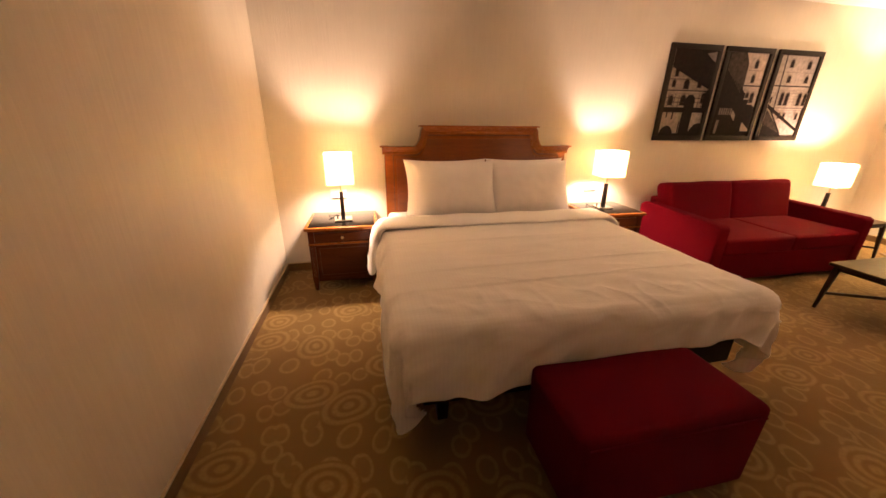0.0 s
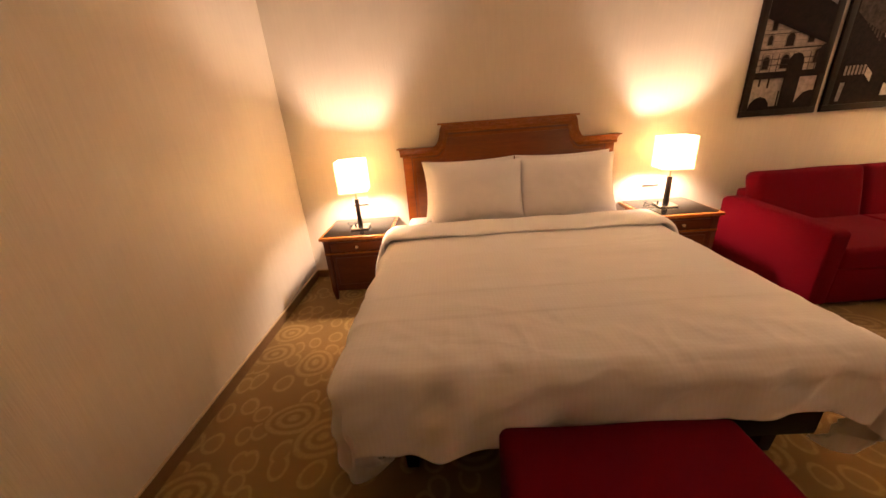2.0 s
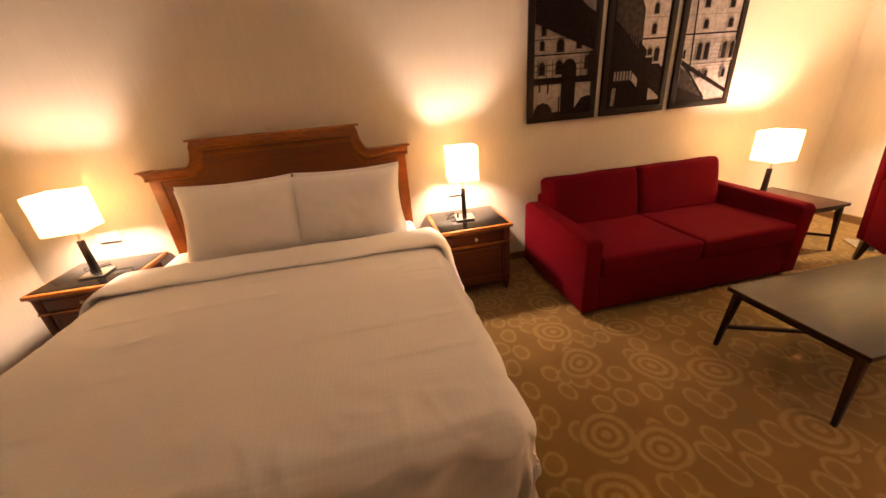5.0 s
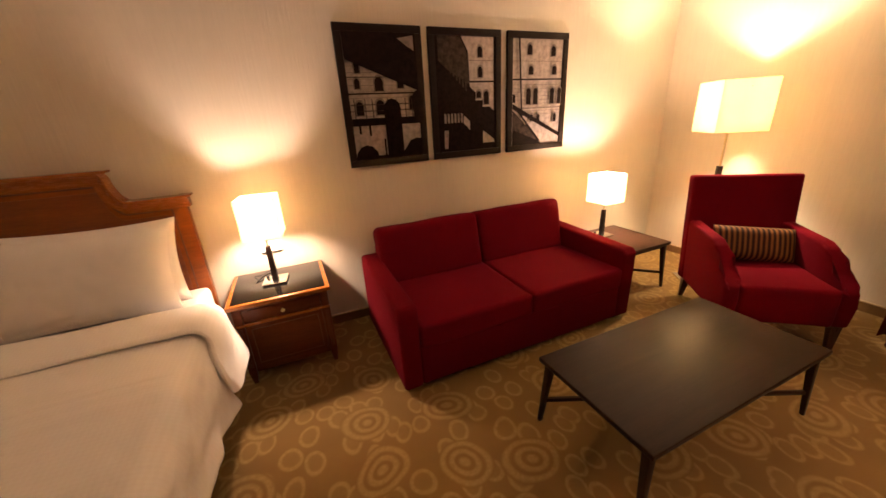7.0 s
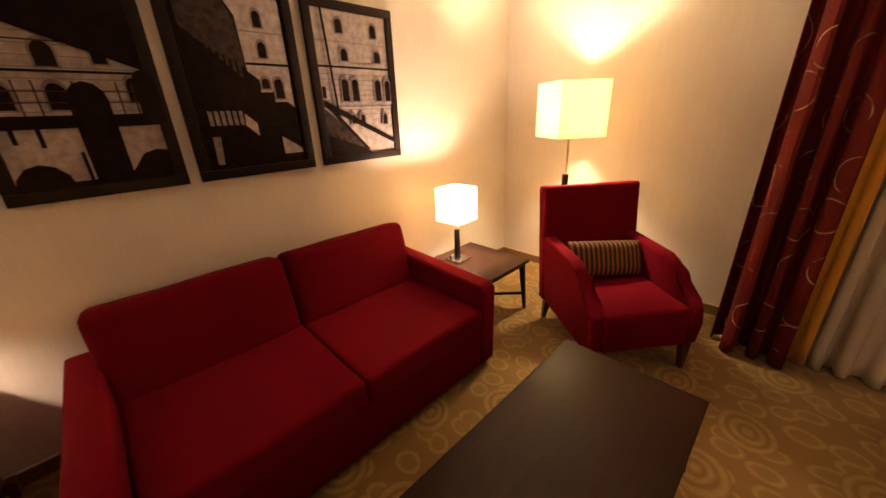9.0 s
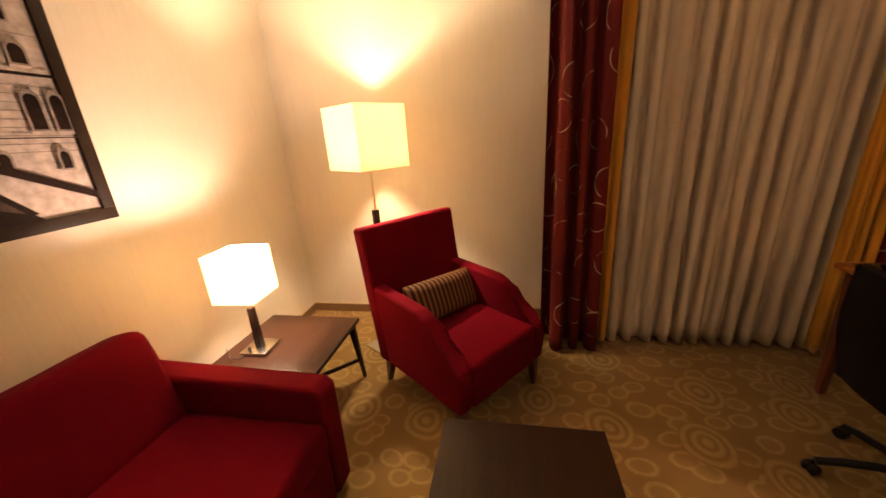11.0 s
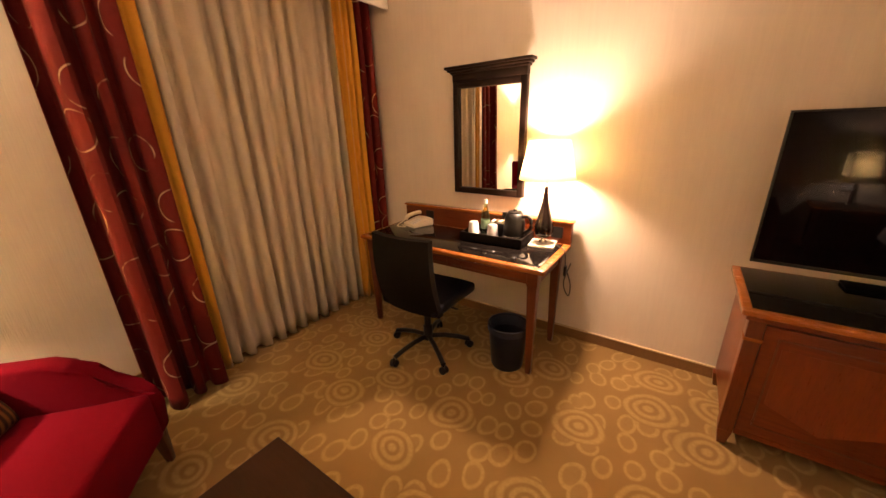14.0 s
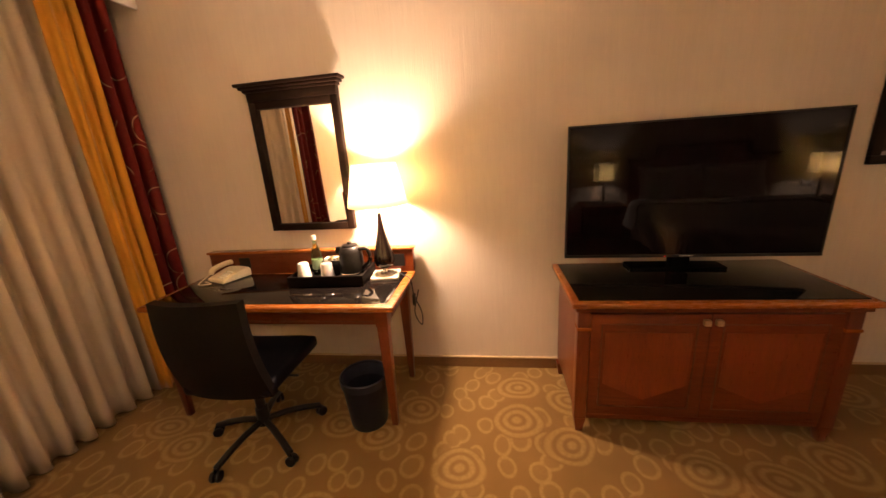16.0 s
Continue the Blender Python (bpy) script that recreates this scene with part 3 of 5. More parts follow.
def moulding(line, section):
    """A moulding swept along the headboard's upper edge; section: (outward, forward) steps."""
    bm = bmesh.new()
    rows = []
    for i, (x, z) in enumerate(line):
        a, b = line[max(i - 1, 0)], line[min(i + 1, len(line) - 1)]
        tx, tz = b[0] - a[0], b[1] - a[1]
        l = math.hypot(tx, tz)
        nx, nz = -tz / l, tx / l
        rows.append([bm.verts.new((x + nx * o, -0.02 - f, z + nz * o)) for o, f in section])
    for p, q in zip(rows, rows[1:]):
        for k in range(len(section)):
            bm.faces.new((p[k], p[(k + 1) % len(section)], q[(k + 1) % len(section)], q[k]))
    bm.faces.new(rows[0])
    bm.faces.new(rows[-1][::-1])
    return bm


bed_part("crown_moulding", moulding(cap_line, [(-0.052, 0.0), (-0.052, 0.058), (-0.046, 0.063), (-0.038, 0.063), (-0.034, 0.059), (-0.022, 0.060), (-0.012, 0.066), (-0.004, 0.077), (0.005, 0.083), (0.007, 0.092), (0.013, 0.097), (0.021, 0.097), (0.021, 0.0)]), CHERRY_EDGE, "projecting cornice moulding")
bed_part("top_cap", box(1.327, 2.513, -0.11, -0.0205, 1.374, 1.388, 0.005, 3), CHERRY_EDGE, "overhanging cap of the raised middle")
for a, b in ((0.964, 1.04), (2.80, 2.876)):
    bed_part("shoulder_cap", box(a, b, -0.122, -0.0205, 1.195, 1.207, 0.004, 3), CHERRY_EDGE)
inner = head_outline(1.084, 2.756, 1.30, 1.122, 0.45, 1.385, 2.455)
bed_part("inlay_line", moulding(inner, [(-0.004, 0.05), (-0.004, 0.0585), (0.004, 0.0585), (0.004, 0.05)]), INLAY, "thin dark inlaid line")
inner2 = head_outline(1.114, 2.726, 1.27, 1.092, 0.45, 1.40, 2.44)
bed_part("panel", prism(inner2, -0.079, -0.07, 0.002), wood("cherry_panel", (0.125, 0.026, 0.004), (0.23, 0.060, 0.009), (1.0, 10, 10), 0.32, 0.12), "darker veneered panel")
bed_part("bed_base", box(BX0 + 0.03, BX1 - 0.03, BFOOT + 0.03, -0.09, 0.17, 0.34, 0.01), BLACK_FRAME, "dark box base")
for lx in (BX0 + 0.14, BX1 - 0.14):
    for ly in (BFOOT + 0.12, -0.25):
        bed_part("leg", taper(lx, ly, 0, 0.17, 0.026, 0.034), BLACK_FRAME)
bed_part("mattress", soft_box(BX0, BX1, BFOOT, -0.09, 0.34, BTOP - 0.03, 0.05, 0.004), PILLOW_CLOTH, "white sheeted mattress")


# pressed folds left in the cloth, across the bed
FOLDS = (-1.18, -1.64, -1.86)


def draped(x0, x1, y_foot, y_head, top, side_drop, foot_drop, nx, ny, seed, puff, radius=0.07, flare=0.06, head_roll=0.0):
    """Cloth laid over the mattress: hangs at both sides and the foot, longer at the corners."""
    bm = bmesh.new()
    L0, L1 = x0 - side_drop, x1 + side_drop
    F = y_foot - foot_drop
    grid = []
    for i in range(nx + 1):
        row = []
        for j in range(ny + 1):
            u = L0 + (L1 - L0) * i / nx
            v = F + (y_head - F) * j / ny
            sx = u - x1 if u > x1 else (u - x0 if u < x0 else 0.0)
            reach = (u - x0) / (x1 - x0)
            short = 1.0 - 0.30 * max(0.0, min(1.0, (reach - 0.15) * 1.6)) * (1 - max(0.0, min(1.0, (reach - 0.9) * 8)))
            sy = (v - y_foot) * short if v < y_foot else 0.0
            d = math.hypot(sx, sy)
            bx, by = min(max(u, x0), x1), max(v, y_foot)
            hang = 0.0
            if d > 1e-6:
                ux, uy = sx / d, sy / d
                bend = radius * math.pi / 2
                d *= 1 + (0.24 if sx < 0 else 0.06) * min(abs(sx), abs(sy)) / max(abs(sx), abs(sy))
                most = 0.545 if sx < 0 else 0.50
                if d > most:
                    d = most + 0.10 * math.tanh((d - most) / 0.10)
                if d < bend:
                    out, dz = radius * math.sin(d / radius), radius * (1 - math.cos(d / radius))
                else:
                    out, dz = radius + (d - bend) * flare, radius + (d - bend) * 0.98
                hang = max(0.0, d - bend)
                along = v if abs(sx) > abs(sy) else u
                corner = min(abs(sx), abs(sy)) / max(abs(sx), abs(sy))
                rip = min(1.0, d / 0.12) * 0.035 * noise.noise(Vector((along * 7 + 5 * d, seed + 2, d * 7))) + hang * (0.15 * noise.noise(Vector((along * 3.2, seed, hang * 1.5))) + 0.07 * noise.noise(Vector((along * 8, seed + 7, hang * 2))))
                rip += hang * corner * (0.20 * math.sin(11 * math.atan2(abs(sy), abs(sx)) + 4 * hang) - 0.55 * hang)
                out += rip
                x, y, z = bx + ux * out, by + uy * out, top - dz
            else:
                x, y, z = bx, by, top
            soft = math.exp(-hang * 6)
            inside = min(u - x0, x1 - u, v - y_foot)
            swell = puff * (1 - math.exp(-max(0, inside + 0.05) * 9)) if inside > -0.05 else 0
            n = 0.007 * noise.noise(Vector((u * 0.8, v * 4.5, seed))) + 0.003 * noise.noise(Vector((u * 3.1 + v * 2.0, v * 9.0, seed + 3)))
            n += 0.0012 * max(0.0, 1 - abs(noise.noise(Vector((u * 0.35 + 0.12 * v, v * 2.3, seed + 9)))) * 10)
            for fold in FOLDS:
                off = v - fold - 0.03 * (u - 1.98) - 0.012 * noise.noise(Vector((u * 1.5, fold, 5)))
                n += 0.003 * math.exp(-max(0.0, off) / 0.04) * (1 if off > 0 else max(0.0, 1 + off / 0.014))
            n += 0.0025 * max(0.0, 1 - abs(noise.noise(Vector((u * 2.2 + 0.6 * v, v * 3.4, seed + 31)))) * 9) * max(0.0, min(1.0, (-1.55 - v) * 2.5))
            n += 0.0015 * max(0.0, 1 - abs(noise.noise(Vector((u * 1.6 - 0.5 * v, v * 5.0, seed + 19)))) * 6)
            rumple = max(0.0, min(1.0, (-1.80 - v) * 3.5))
            n += rumple * (0.008 * noise.noise(Vector((u * 6 + 2 * v, v * 10, seed + 41))) + 0.005 * max(0.0, 1 - abs(noise.noise(Vector((u * 5.5, v * 3.0 + u, seed + 53)))) * 7))
            z += soft * (swell + n)
            if head_roll and v > y_head - 0.07:
                z -= head_roll * ((v - y_head + 0.07) / 0.07) ** 2
            z = max(z, 0.012 + 0.01 * abs(noise.noise(Vector((x * 9, y * 9, 0)))))
            row.append(bm.verts.new((x, y, z)))
        grid.append(row)
    for i in range(nx):
        for j in range(ny):
            bm.faces.new((grid[i][j], grid[i + 1][j], grid[i + 1][j + 1], grid[i][j + 1]))
    return bm


dv = thing("duvet", "white checked duvet with creases, turned down at the head", "duvet", (1.92, -1.4, BTOP))
DV = Matrix.Translation((-1.92, 1.4, -BTOP))
cover = draped(0.98, 2.86, BFOOT + 0.02, -0.71, BTOP, 0.46, 0.38, 190, 190, 2.0, 0.02, radius=0.085)
cover.transform(DV)
part("cover", cover, LINEN, dv).modifiers.new("thickness", "SOLIDIFY").thickness = 0.012
# turned-down top of the duvet: a soft roll across the bed
bm = bmesh.new()
NXF, sec = 110, 18
FX0, FX1, FR = 0.975, 2.865, 0.10
rows = []
for i in range(NXF + 1):
    u = FX0 - 0.38 + (FX1 - FX0 + 0.76) * i / NXF
    sx = max(0.0, FX0 - u, u - FX1)
    sg, edge = (-1, FX0) if u < FX0 else (1, FX1)
    bend = FR * math.pi / 2
    if sx < bend:
        lean_ = sx / FR
        x, zz = (u if sx <= 0 else edge + sg * FR * math.sin(lean_)), -FR * (1 - math.cos(lean_))
    else:
        lean_ = math.pi / 2
        x, zz = edge + sg * (FR + (sx - bend) * 0.22), -FR - (sx - bend) * 0.97
    ring = []
    for k in range(sec):
        a = 2 * math.pi * k / sec
        cy, cz = math.cos(a), math.sin(a)
        wide = 0.155 + 0.05 * min(1, sx / 0.3)
        yy = -0.715 + wide * math.copysign(abs(cy) ** 0.6, cy) - 0.25 * max(0.0, sx - 0.05) * (1 if cy < 0 else 0.6)
        h = (0.020 + 0.012 * min(1, sx / 0.2)) * math.copysign(abs(cz) ** 0.8, cz) + 0.008 * noise.noise(Vector((u * 4, yy * 5, 1)))
        yy += 0.014 * noise.noise(Vector((u * 2.5, 3, 0)))
        out = 0.035 * noise.noise(Vector((yy * 6, sx * 5, sg * 2.0))) * min(1, sx / 0.2)
        ring.append(bm.verts.new((x + sg * (h * math.sin(lean_) + out), yy, BTOP + 0.036 + zz + h * math.cos(lean_))))
    rows.append(ring)
for p, q in zip(rows, rows[1:]):
    for k in range(sec):
        bm.faces.new((p[k], p[(k + 1) % sec], q[(k + 1) % sec], q[k]))
bm.faces.new(rows[0])
bm.faces.new(rows[-1][::-1])
bm.transform(DV)
part("folded_edge", bm, LINEN, dv, "turned-down upper edge")
for row, (py, tiltx) in enumerate(((-0.19, 74), (-0.33, 68))):
    for px, rz, sd in ((1.62 - 0.05 * (1 - row), 1, 3.0), (2.36 + 0.01 * (1 - row), -2, 8.0)):
        ob = part("pillow", cushion(0.80, 0.52, 0.22, 0.62, 0.005, 40, 28, sd + row * 5, 0.075), PILLOW_CLOTH, loc=pose(px, py, BTOP + 0.215, tiltx, 0, rz))
        tagged(ob, "plump white cotton pillow leaning on the headboard" if row == 0 else "plump white pillow in front of another pillow", "pillow", "bed pillows")


# ---- nightstands ----
def nightstand(at, turn=0):
    ns = thing("nightstand", "cherry wood nightstand with black glass top", "nightstand", (*at, 0), turn, "nightstands")
    w, d, h = 0.300, 0.265, NS_TOP
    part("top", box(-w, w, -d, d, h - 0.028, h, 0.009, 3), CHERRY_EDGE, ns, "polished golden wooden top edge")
    part("top_moulding", box(-w + 0.02, w - 0.02, -d + 0.02, d - 0.005, h - 0.045, h - 0.028, 0.005), SHADED_CHERRY, ns)
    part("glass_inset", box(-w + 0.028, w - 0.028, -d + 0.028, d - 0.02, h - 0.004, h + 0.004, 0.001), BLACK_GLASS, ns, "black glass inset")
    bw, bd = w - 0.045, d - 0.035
    # body, posts and fronts carry the shade under the top in their wood colour
    part("body", box(-bw + 0.012, bw - 0.012, -bd + 0.012, bd, 0.10, h - 0.045, 0.003), SHADED_CHERRY, ns)
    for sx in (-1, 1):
        part("corner_post", box(sx * bw - 0.024, sx * bw + 0.024, -bd - 0.006, -bd + 0.042, 0.085, h - 0.045, 0.003), SHADED_CHERRY, ns)
        for k in (-0.009, 0, 0.009):
            part("flute", box(sx * bw + k - 0.0022, sx * bw + k + 0.0022, -bd - 0.0085, -bd - 0.004, 0.13, h - 0.17, 0.001), INLAY, ns)
        for sy in (-1, 1):
            part("foot", taper(sx * bw, sy * (bd - 0.018) , 0, 0.10, 0.013, 0.024), SHADED_CHERRY, ns)
    part("drawer", box(-bw + 0.03, bw - 0.03, -bd - 0.004, -bd + 0.02, h - 0.135, h - 0.055, 0.004), SHADED_CHERRY, ns, "shallow drawer front")
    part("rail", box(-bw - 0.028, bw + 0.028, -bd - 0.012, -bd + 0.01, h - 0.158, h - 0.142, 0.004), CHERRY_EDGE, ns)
    part("door", box(-bw + 0.03, bw - 0.03, -bd, -bd + 0.02, 0.12, h - 0.165, 0.004), SHADED_CHERRY, ns, "panelled lower front")
    for z0, z1, x0, x1 in ((0.145, 0.151, -bw + 0.055, bw - 0.055), (h - 0.195, h - 0.189, -bw + 0.055, bw - 0.055), (0.151, h - 0.195, -bw + 0.055, -bw + 0.061), (0.151, h - 0.195, bw - 0.061, bw - 0.055)):
        part("bead", box(x0, x1, -bd - 0.003, -bd + 0.004, z0, z1, 0.001), INLAY, ns)
    knob = lathe([(0.006, 0), (0.006, 0.012), (0.012, 0.016), (0.012, 0.022), (0.006, 0.026)], 14)
    part("knob", knob, BRASS, ns, loc=pose(0, -bd - 0.004, h - 0.095, 90))
    part("bottom_rail", box(-bw + 0.02, bw - 0.02, -bd + 0.004, -bd + 0.02, 0.085, 0.118, 0.003), SHADED_CHERRY, ns)
    return ns


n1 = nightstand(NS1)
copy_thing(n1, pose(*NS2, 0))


# ---- sofa ----
sofa = thing("sofa", "deep red cloth two-seat sofa against the wall", "sofa", (4.775, -0.58, 0))


def at_sofa(name, bm, mat, label=""):
    bm.transform(Matrix.Translation((-4.775, 0.58, 0)))
    return part(name, bm, mat, sofa, label)


SX0, SX1 = 3.85, 5.70
ARM = [(-1.07, 0.035), (-1.075, 0.56), (-1.045, 0.59), (-0.16, 0.615), (-0.10, 0.58), (-0.09, 0.035)]
at_sofa("armrest", side_prism(ARM, SX0, SX0 + 0.12, 0.022), RED_CLOTH)
at_sofa("armrest", side_prism(ARM, SX1 - 0.12, SX1, 0.022), RED_CLOTH)
at_sofa("base", soft_box(SX0 + 0.12, SX1 - 0.12, -1.06, -0.12, 0.035, 0.30, 0.02, 0.003), RED_CLOTH)
at_sofa("back_frame", soft_box(SX0 + 0.12, SX1 - 0.12, -0.20, -0.09, 0.30, 0.66, 0.025, 0.004), RED_CLOTH)
mid = (SX0 + SX1) / 2
for a, b, sd in ((SX0 + 0.122, mid - 0.001, 1.0), (mid + 0.001, SX1 - 0.122, 4.0)):
    at_sofa("seat_cushion", soft_box(a, b, -1.075, -0.36, 0.295, 0.45, 0.035, 0.008, sd), RED_CLOTH)
    cush = soft_box(-(b - a) / 2 - (0.02 if a < mid else 0), (b - a) / 2 + (0 if a < mid else 0.02), -0.10, 0.10, 0, 0.45, 0.06, 0.009, sd + 2)
    cush.transform(pose((a + b) / 2, -0.345, 0.395, -14))
    at_sofa("back_cushion", cush, RED_CLOTH)
for fx in (SX0 + 0.08, SX1 - 0.08):
    for fy in (-1.0, -0.16):
        at_sofa("foot", taper(fx, fy, 0, 0.037, 0.02, 0.024), BLACK_FRAME)


# ---- ottoman ----
ot = thing("ottoman", "deep red cloth bench at the foot of the bed", "ottoman", (1.92, -2.475, 0))
part("body", soft_box(-0.41, 0.41, -0.205, 0.205, 0.02, 0.43, 0.04, 0.006, 6), RED_CLOTH, ot)
for fy in (-0.208, 0.208):
    part("piping", tube([(-0.38, fy, 0.385), (0.38, fy, 0.385)], 0.004, 8), RED_CLOTH, ot)
for fx in (-0.35, 0.35):
    for fy in (-0.16, 0.16):
        part("foot", taper(fx, fy, 0, 0.022, 0.018, 0.022), BLACK_FRAME, ot)


# ---- low tables ----
def low_table(name, label, x0, x1, y0, y1, h, inset=0.03):
    cx, cy = (x0 + x1) / 2, (y0 + y1) / 2
    tb = thing(name, label, "table", (cx, cy, 0))
    w, d = (x1 - x0) / 2, (y1 - y0) / 2
    part("tabletop", box(-w, w, -d, d, h - 0.026, h, 0.005, 3), ESPRESSO, tb)
    part("apron", box(-w + inset + 0.03, w - inset - 0.03, -d + inset, -d + inset + 0.018, h - 0.058, h - 0.026, 0.002), ESPRESSO, tb)
    part("apron", box(-w + inset + 0.03, w - inset - 0.03, d - inset - 0.018, d - inset, h - 0.058, h - 0.026, 0.002), ESPRESSO, tb)
    part("apron", box(-w + inset, -w + inset + 0.018, -d + inset + 0.03, d - inset - 0.03, h - 0.058, h - 0.026, 0.002), ESPRESSO, tb)
    part("apron", box(w - inset - 0.018, w - inset, -d + inset + 0.03, d - inset - 0.03, h - 0.058, h - 0.026, 0.002), ESPRESSO, tb)
    corners = []
    for sx in (-1, 1):
        for sy in (-1, 1):
            part("leg", taper(sx * (w - inset - 0.012), sy * (d - inset - 0.012), 0, h - 0.026, 0.010, 0.019, (sx * inset * 0.9, sy * inset * 0.9)), ESPRESSO, tb)
            corners.append((sx * (w - inset * 0.5 - 0.012), sy * (d - inset * 0.5 - 0.012)))
    for a, b, dz in ((0, 3, 0.0), (1, 2, 0.001)):
        p, q = corners[a], corners[b]
        l, ang = math.dist(p, q), math.degrees(math.atan2(q[1] - p[1], q[0] - p[0]))
        bar = box(-l / 2, l / 2, -0.008, 0.008, 0.13 + dz, 0.152 + dz, 0.002)
        bar.transform(pose(0, 0, 0, 0, 0, ang))
        part("stretcher", bar, ESPRESSO, tb)
    return tb


low_table("coffee_table", "dark espresso wood coffee table with crossed stretchers", 4.435, 5.695, -2.165, -1.543, 0.407)
low_table("end_table", "dark espresso wood end table beside the sofa", 5.80, 6.414, -0.866, -0.252, 0.441)


# ---- armchair ----
ac = thing("armchair", "deep red cloth armchair with brown tapered wooden legs", "armchair", (6.405, -1.51, 0), -38.5)
ac.scale = (1.04, 1.04, 1.04)
part("seat", soft_box(-0.255, 0.255, -0.355, 0.26, 0.185, 0.43, 0.03, 0.006, 3), RED_CLOTH, ac)
back = soft_box(-0.345, 0.345, -0.05, 0.05, 0, 0.815, 0.026, 0.004, 5)
back.transform(pose(0, 0.305, 0.185, -9))
part("backrest", back, RED_CLOTH, ac)
CARM = [(0.33, 0.185), (0.385, 0.66), (-0.05, 0.64), (-0.115, 0.615), (-0.16, 0.555), (-0.21, 0.485), (-0.28, 0.445), (-0.345, 0.42), (-0.362, 0.33), (-0.345, 0.185)]
part("armrest", side_prism(CARM, -0.338, -0.253, 0.022), RED_CLOTH, ac)
part("armrest", side_prism(CARM, 0.253, 0.338, 0.022), RED_CLOTH, ac)
for lx in (-0.295, 0.295):
    part("leg", taper(lx, -0.305, 0, 0.195, 0.014, 0.027, (0, -0.012)), CHAIR_LEG, ac)
    part("leg", taper(lx, 0.30, 0, 0.195, 0.014, 0.027, (0, 0.05)), CHAIR_LEG, ac)
cu = part("cushion", cushion(0.50, 0.24, 0.13, 0.5, 0.003, 26, 16, 2.0), STRIPES, loc=ac.matrix_basis @ pose(0.0, 0.135, 0.545, 66, 3, 0))
tagged(cu, "brown and gold striped lumbar cushion on the armchair", "cushion")


# ---- wall pictures ----
INKS = [PRINT_PALE, PRINT_DARK, PRINT_GREY, PRINT_MID]


def print_mesh(w, h, shapes):
    """Flat printed shapes on a sheet, w x h about the centre, facing -y; shapes: (ink, outline) in 0..1."""
    bm = bmesh.new()
    for k, (ink, pts) in enumerate(shapes):
        vs = [bm.verts.new(((u - 0.5) * w, -0.0003 * k, (v - 0.5) * h)) for u, v in pts]
        f = bm.faces.new(vs)
        f.material_index = ink
        if f.normal.y > 0:
            f.normal_flip()
    return bm


def rect(ink, u0, u1, v0, v1):
    return (ink, [(u0, v0), (u1, v0), (u1, v1), (u0, v1)])


def arch(ink, u, v0, v1, w):
    return (ink, [(u - w, v0), (u + w, v0), (u + w, v1 - w * 0.7)] + [(u + w * math.cos(a), v1 - w * 0.7 + w * 0.7 * math.sin(a)) for a in (0.5, 1.05, 1.57, 2.09, 2.64)] + [(u - w, v1 - w * 0.7)])


def opening(u, v0, v1, w):
    """A window in the printed facade: pale surround and sill, dark arch."""
    return [arch(3, u, v0 - 0.012, v1 + 0.018, w + 0.016), arch(1, u, v0, v1, w), rect(0, u - w - 0.02, u + w + 0.02, v0 - 0.022, v0 - 0.008)]


def courses(v0, v1, n, u0=0.0, u1=1.0):
    return [rect(3, u0, u1, v0 + (v1 - v0) * i / n, v0 + (v1 - v0) * i / n + 0.004) for i in range(n)]


ART_A = [rect(0, 0, 1, 0, 1)] + courses(0.36, 0.8, 9)
for u, v0, v1, w in ((0.15, 0.70, 0.80, 0.035), (0.13, 0.58, 0.66, 0.035), (0.43, 0.56, 0.67, 0.06), (0.43, 0.72, 0.8, 0.04), (0.74, 0.58, 0.68, 0.045), (0.13, 0.37, 0.48, 0.05), (0.42, 0.37, 0.49, 0.06), (0.9, 0.40, 0.52, 0.05)):
    ART_A += opening(u, v0, v1, w)
ART_A += [rect(1, 0, 1, 0.535, 0.547), rect(2, 0, 1, 0.665, 0.672), rect(1, 0, 1, 0.285, 0.345), rect(2, 0, 1, 0.40, 0.406), rect(2, 0, 1, 0.45, 0.456)]
ART_A += [rect(2, u, u + 0.012, 0.345, 0.5) for u in (0.05, 0.2, 0.3, 0.52, 0.78, 0.88)]
ART_A += [(1, [(0, 0.80), (1, 0.555), (1, 1), (0, 1)]), (3, [(0.74, 0.96), (0.97, 0.985), (0.97, 0.87), (0.88, 0.90)]), rect(1, 0.22, 0.25, 0.2, 0.3), rect(1, 0.08, 0.11, 0.22, 0.3)]
ART_A += [arch(1, 0.585, 0.0, 0.50, 0.125), arch(1, 0.16, 0, 0.125, 0.17), (1, [(0.62, 0), (0.72, 0.06), (0.82, 0.14), (0.92, 0.16), (1, 0.15), (1, 0)]), arch(1, 0.98, 0.3, 0.56, 0.08), rect(1, 0.42, 0.445, 0.02, 0.17), rect(1, 0, 1, 0, 0.03)]
ART_B = [rect(1, 0, 1, 0, 1), (2, [(0.05, 1), (0.40, 1), (0.52, 0.86), (0.54, 0.6), (0.2, 0.72), (0.05, 0.8)])]
ART_B += [(2, [(0.22 + 0.05 * i, 0.70 - 0.03 * i), (0.25 + 0.05 * i, 0.69 - 0.03 * i), (0.25 + 0.05 * i, 0.77 - 0.03 * i), (0.22 + 0.05 * i, 0.78 - 0.03 * i)]) for i in range(6)]
ART_B += [(0, [(0.42, 1), (0.97, 1), (0.97, 0.36), (0.8, 0.45), (0.55, 0.58), (0.53, 0.88)]), rect(1, 0.55, 0.97, 0.615, 0.63), rect(3, 0.55, 0.97, 0.80, 0.806)]
for u, v0, v1, w in ((0.73, 0.83, 0.92, 0.04), (0.73, 0.66, 0.75, 0.04), (0.70, 0.48, 0.54, 0.04), (0.83, 0.42, 0.54, 0.045)):
    ART_B += opening(u, v0, v1, w)
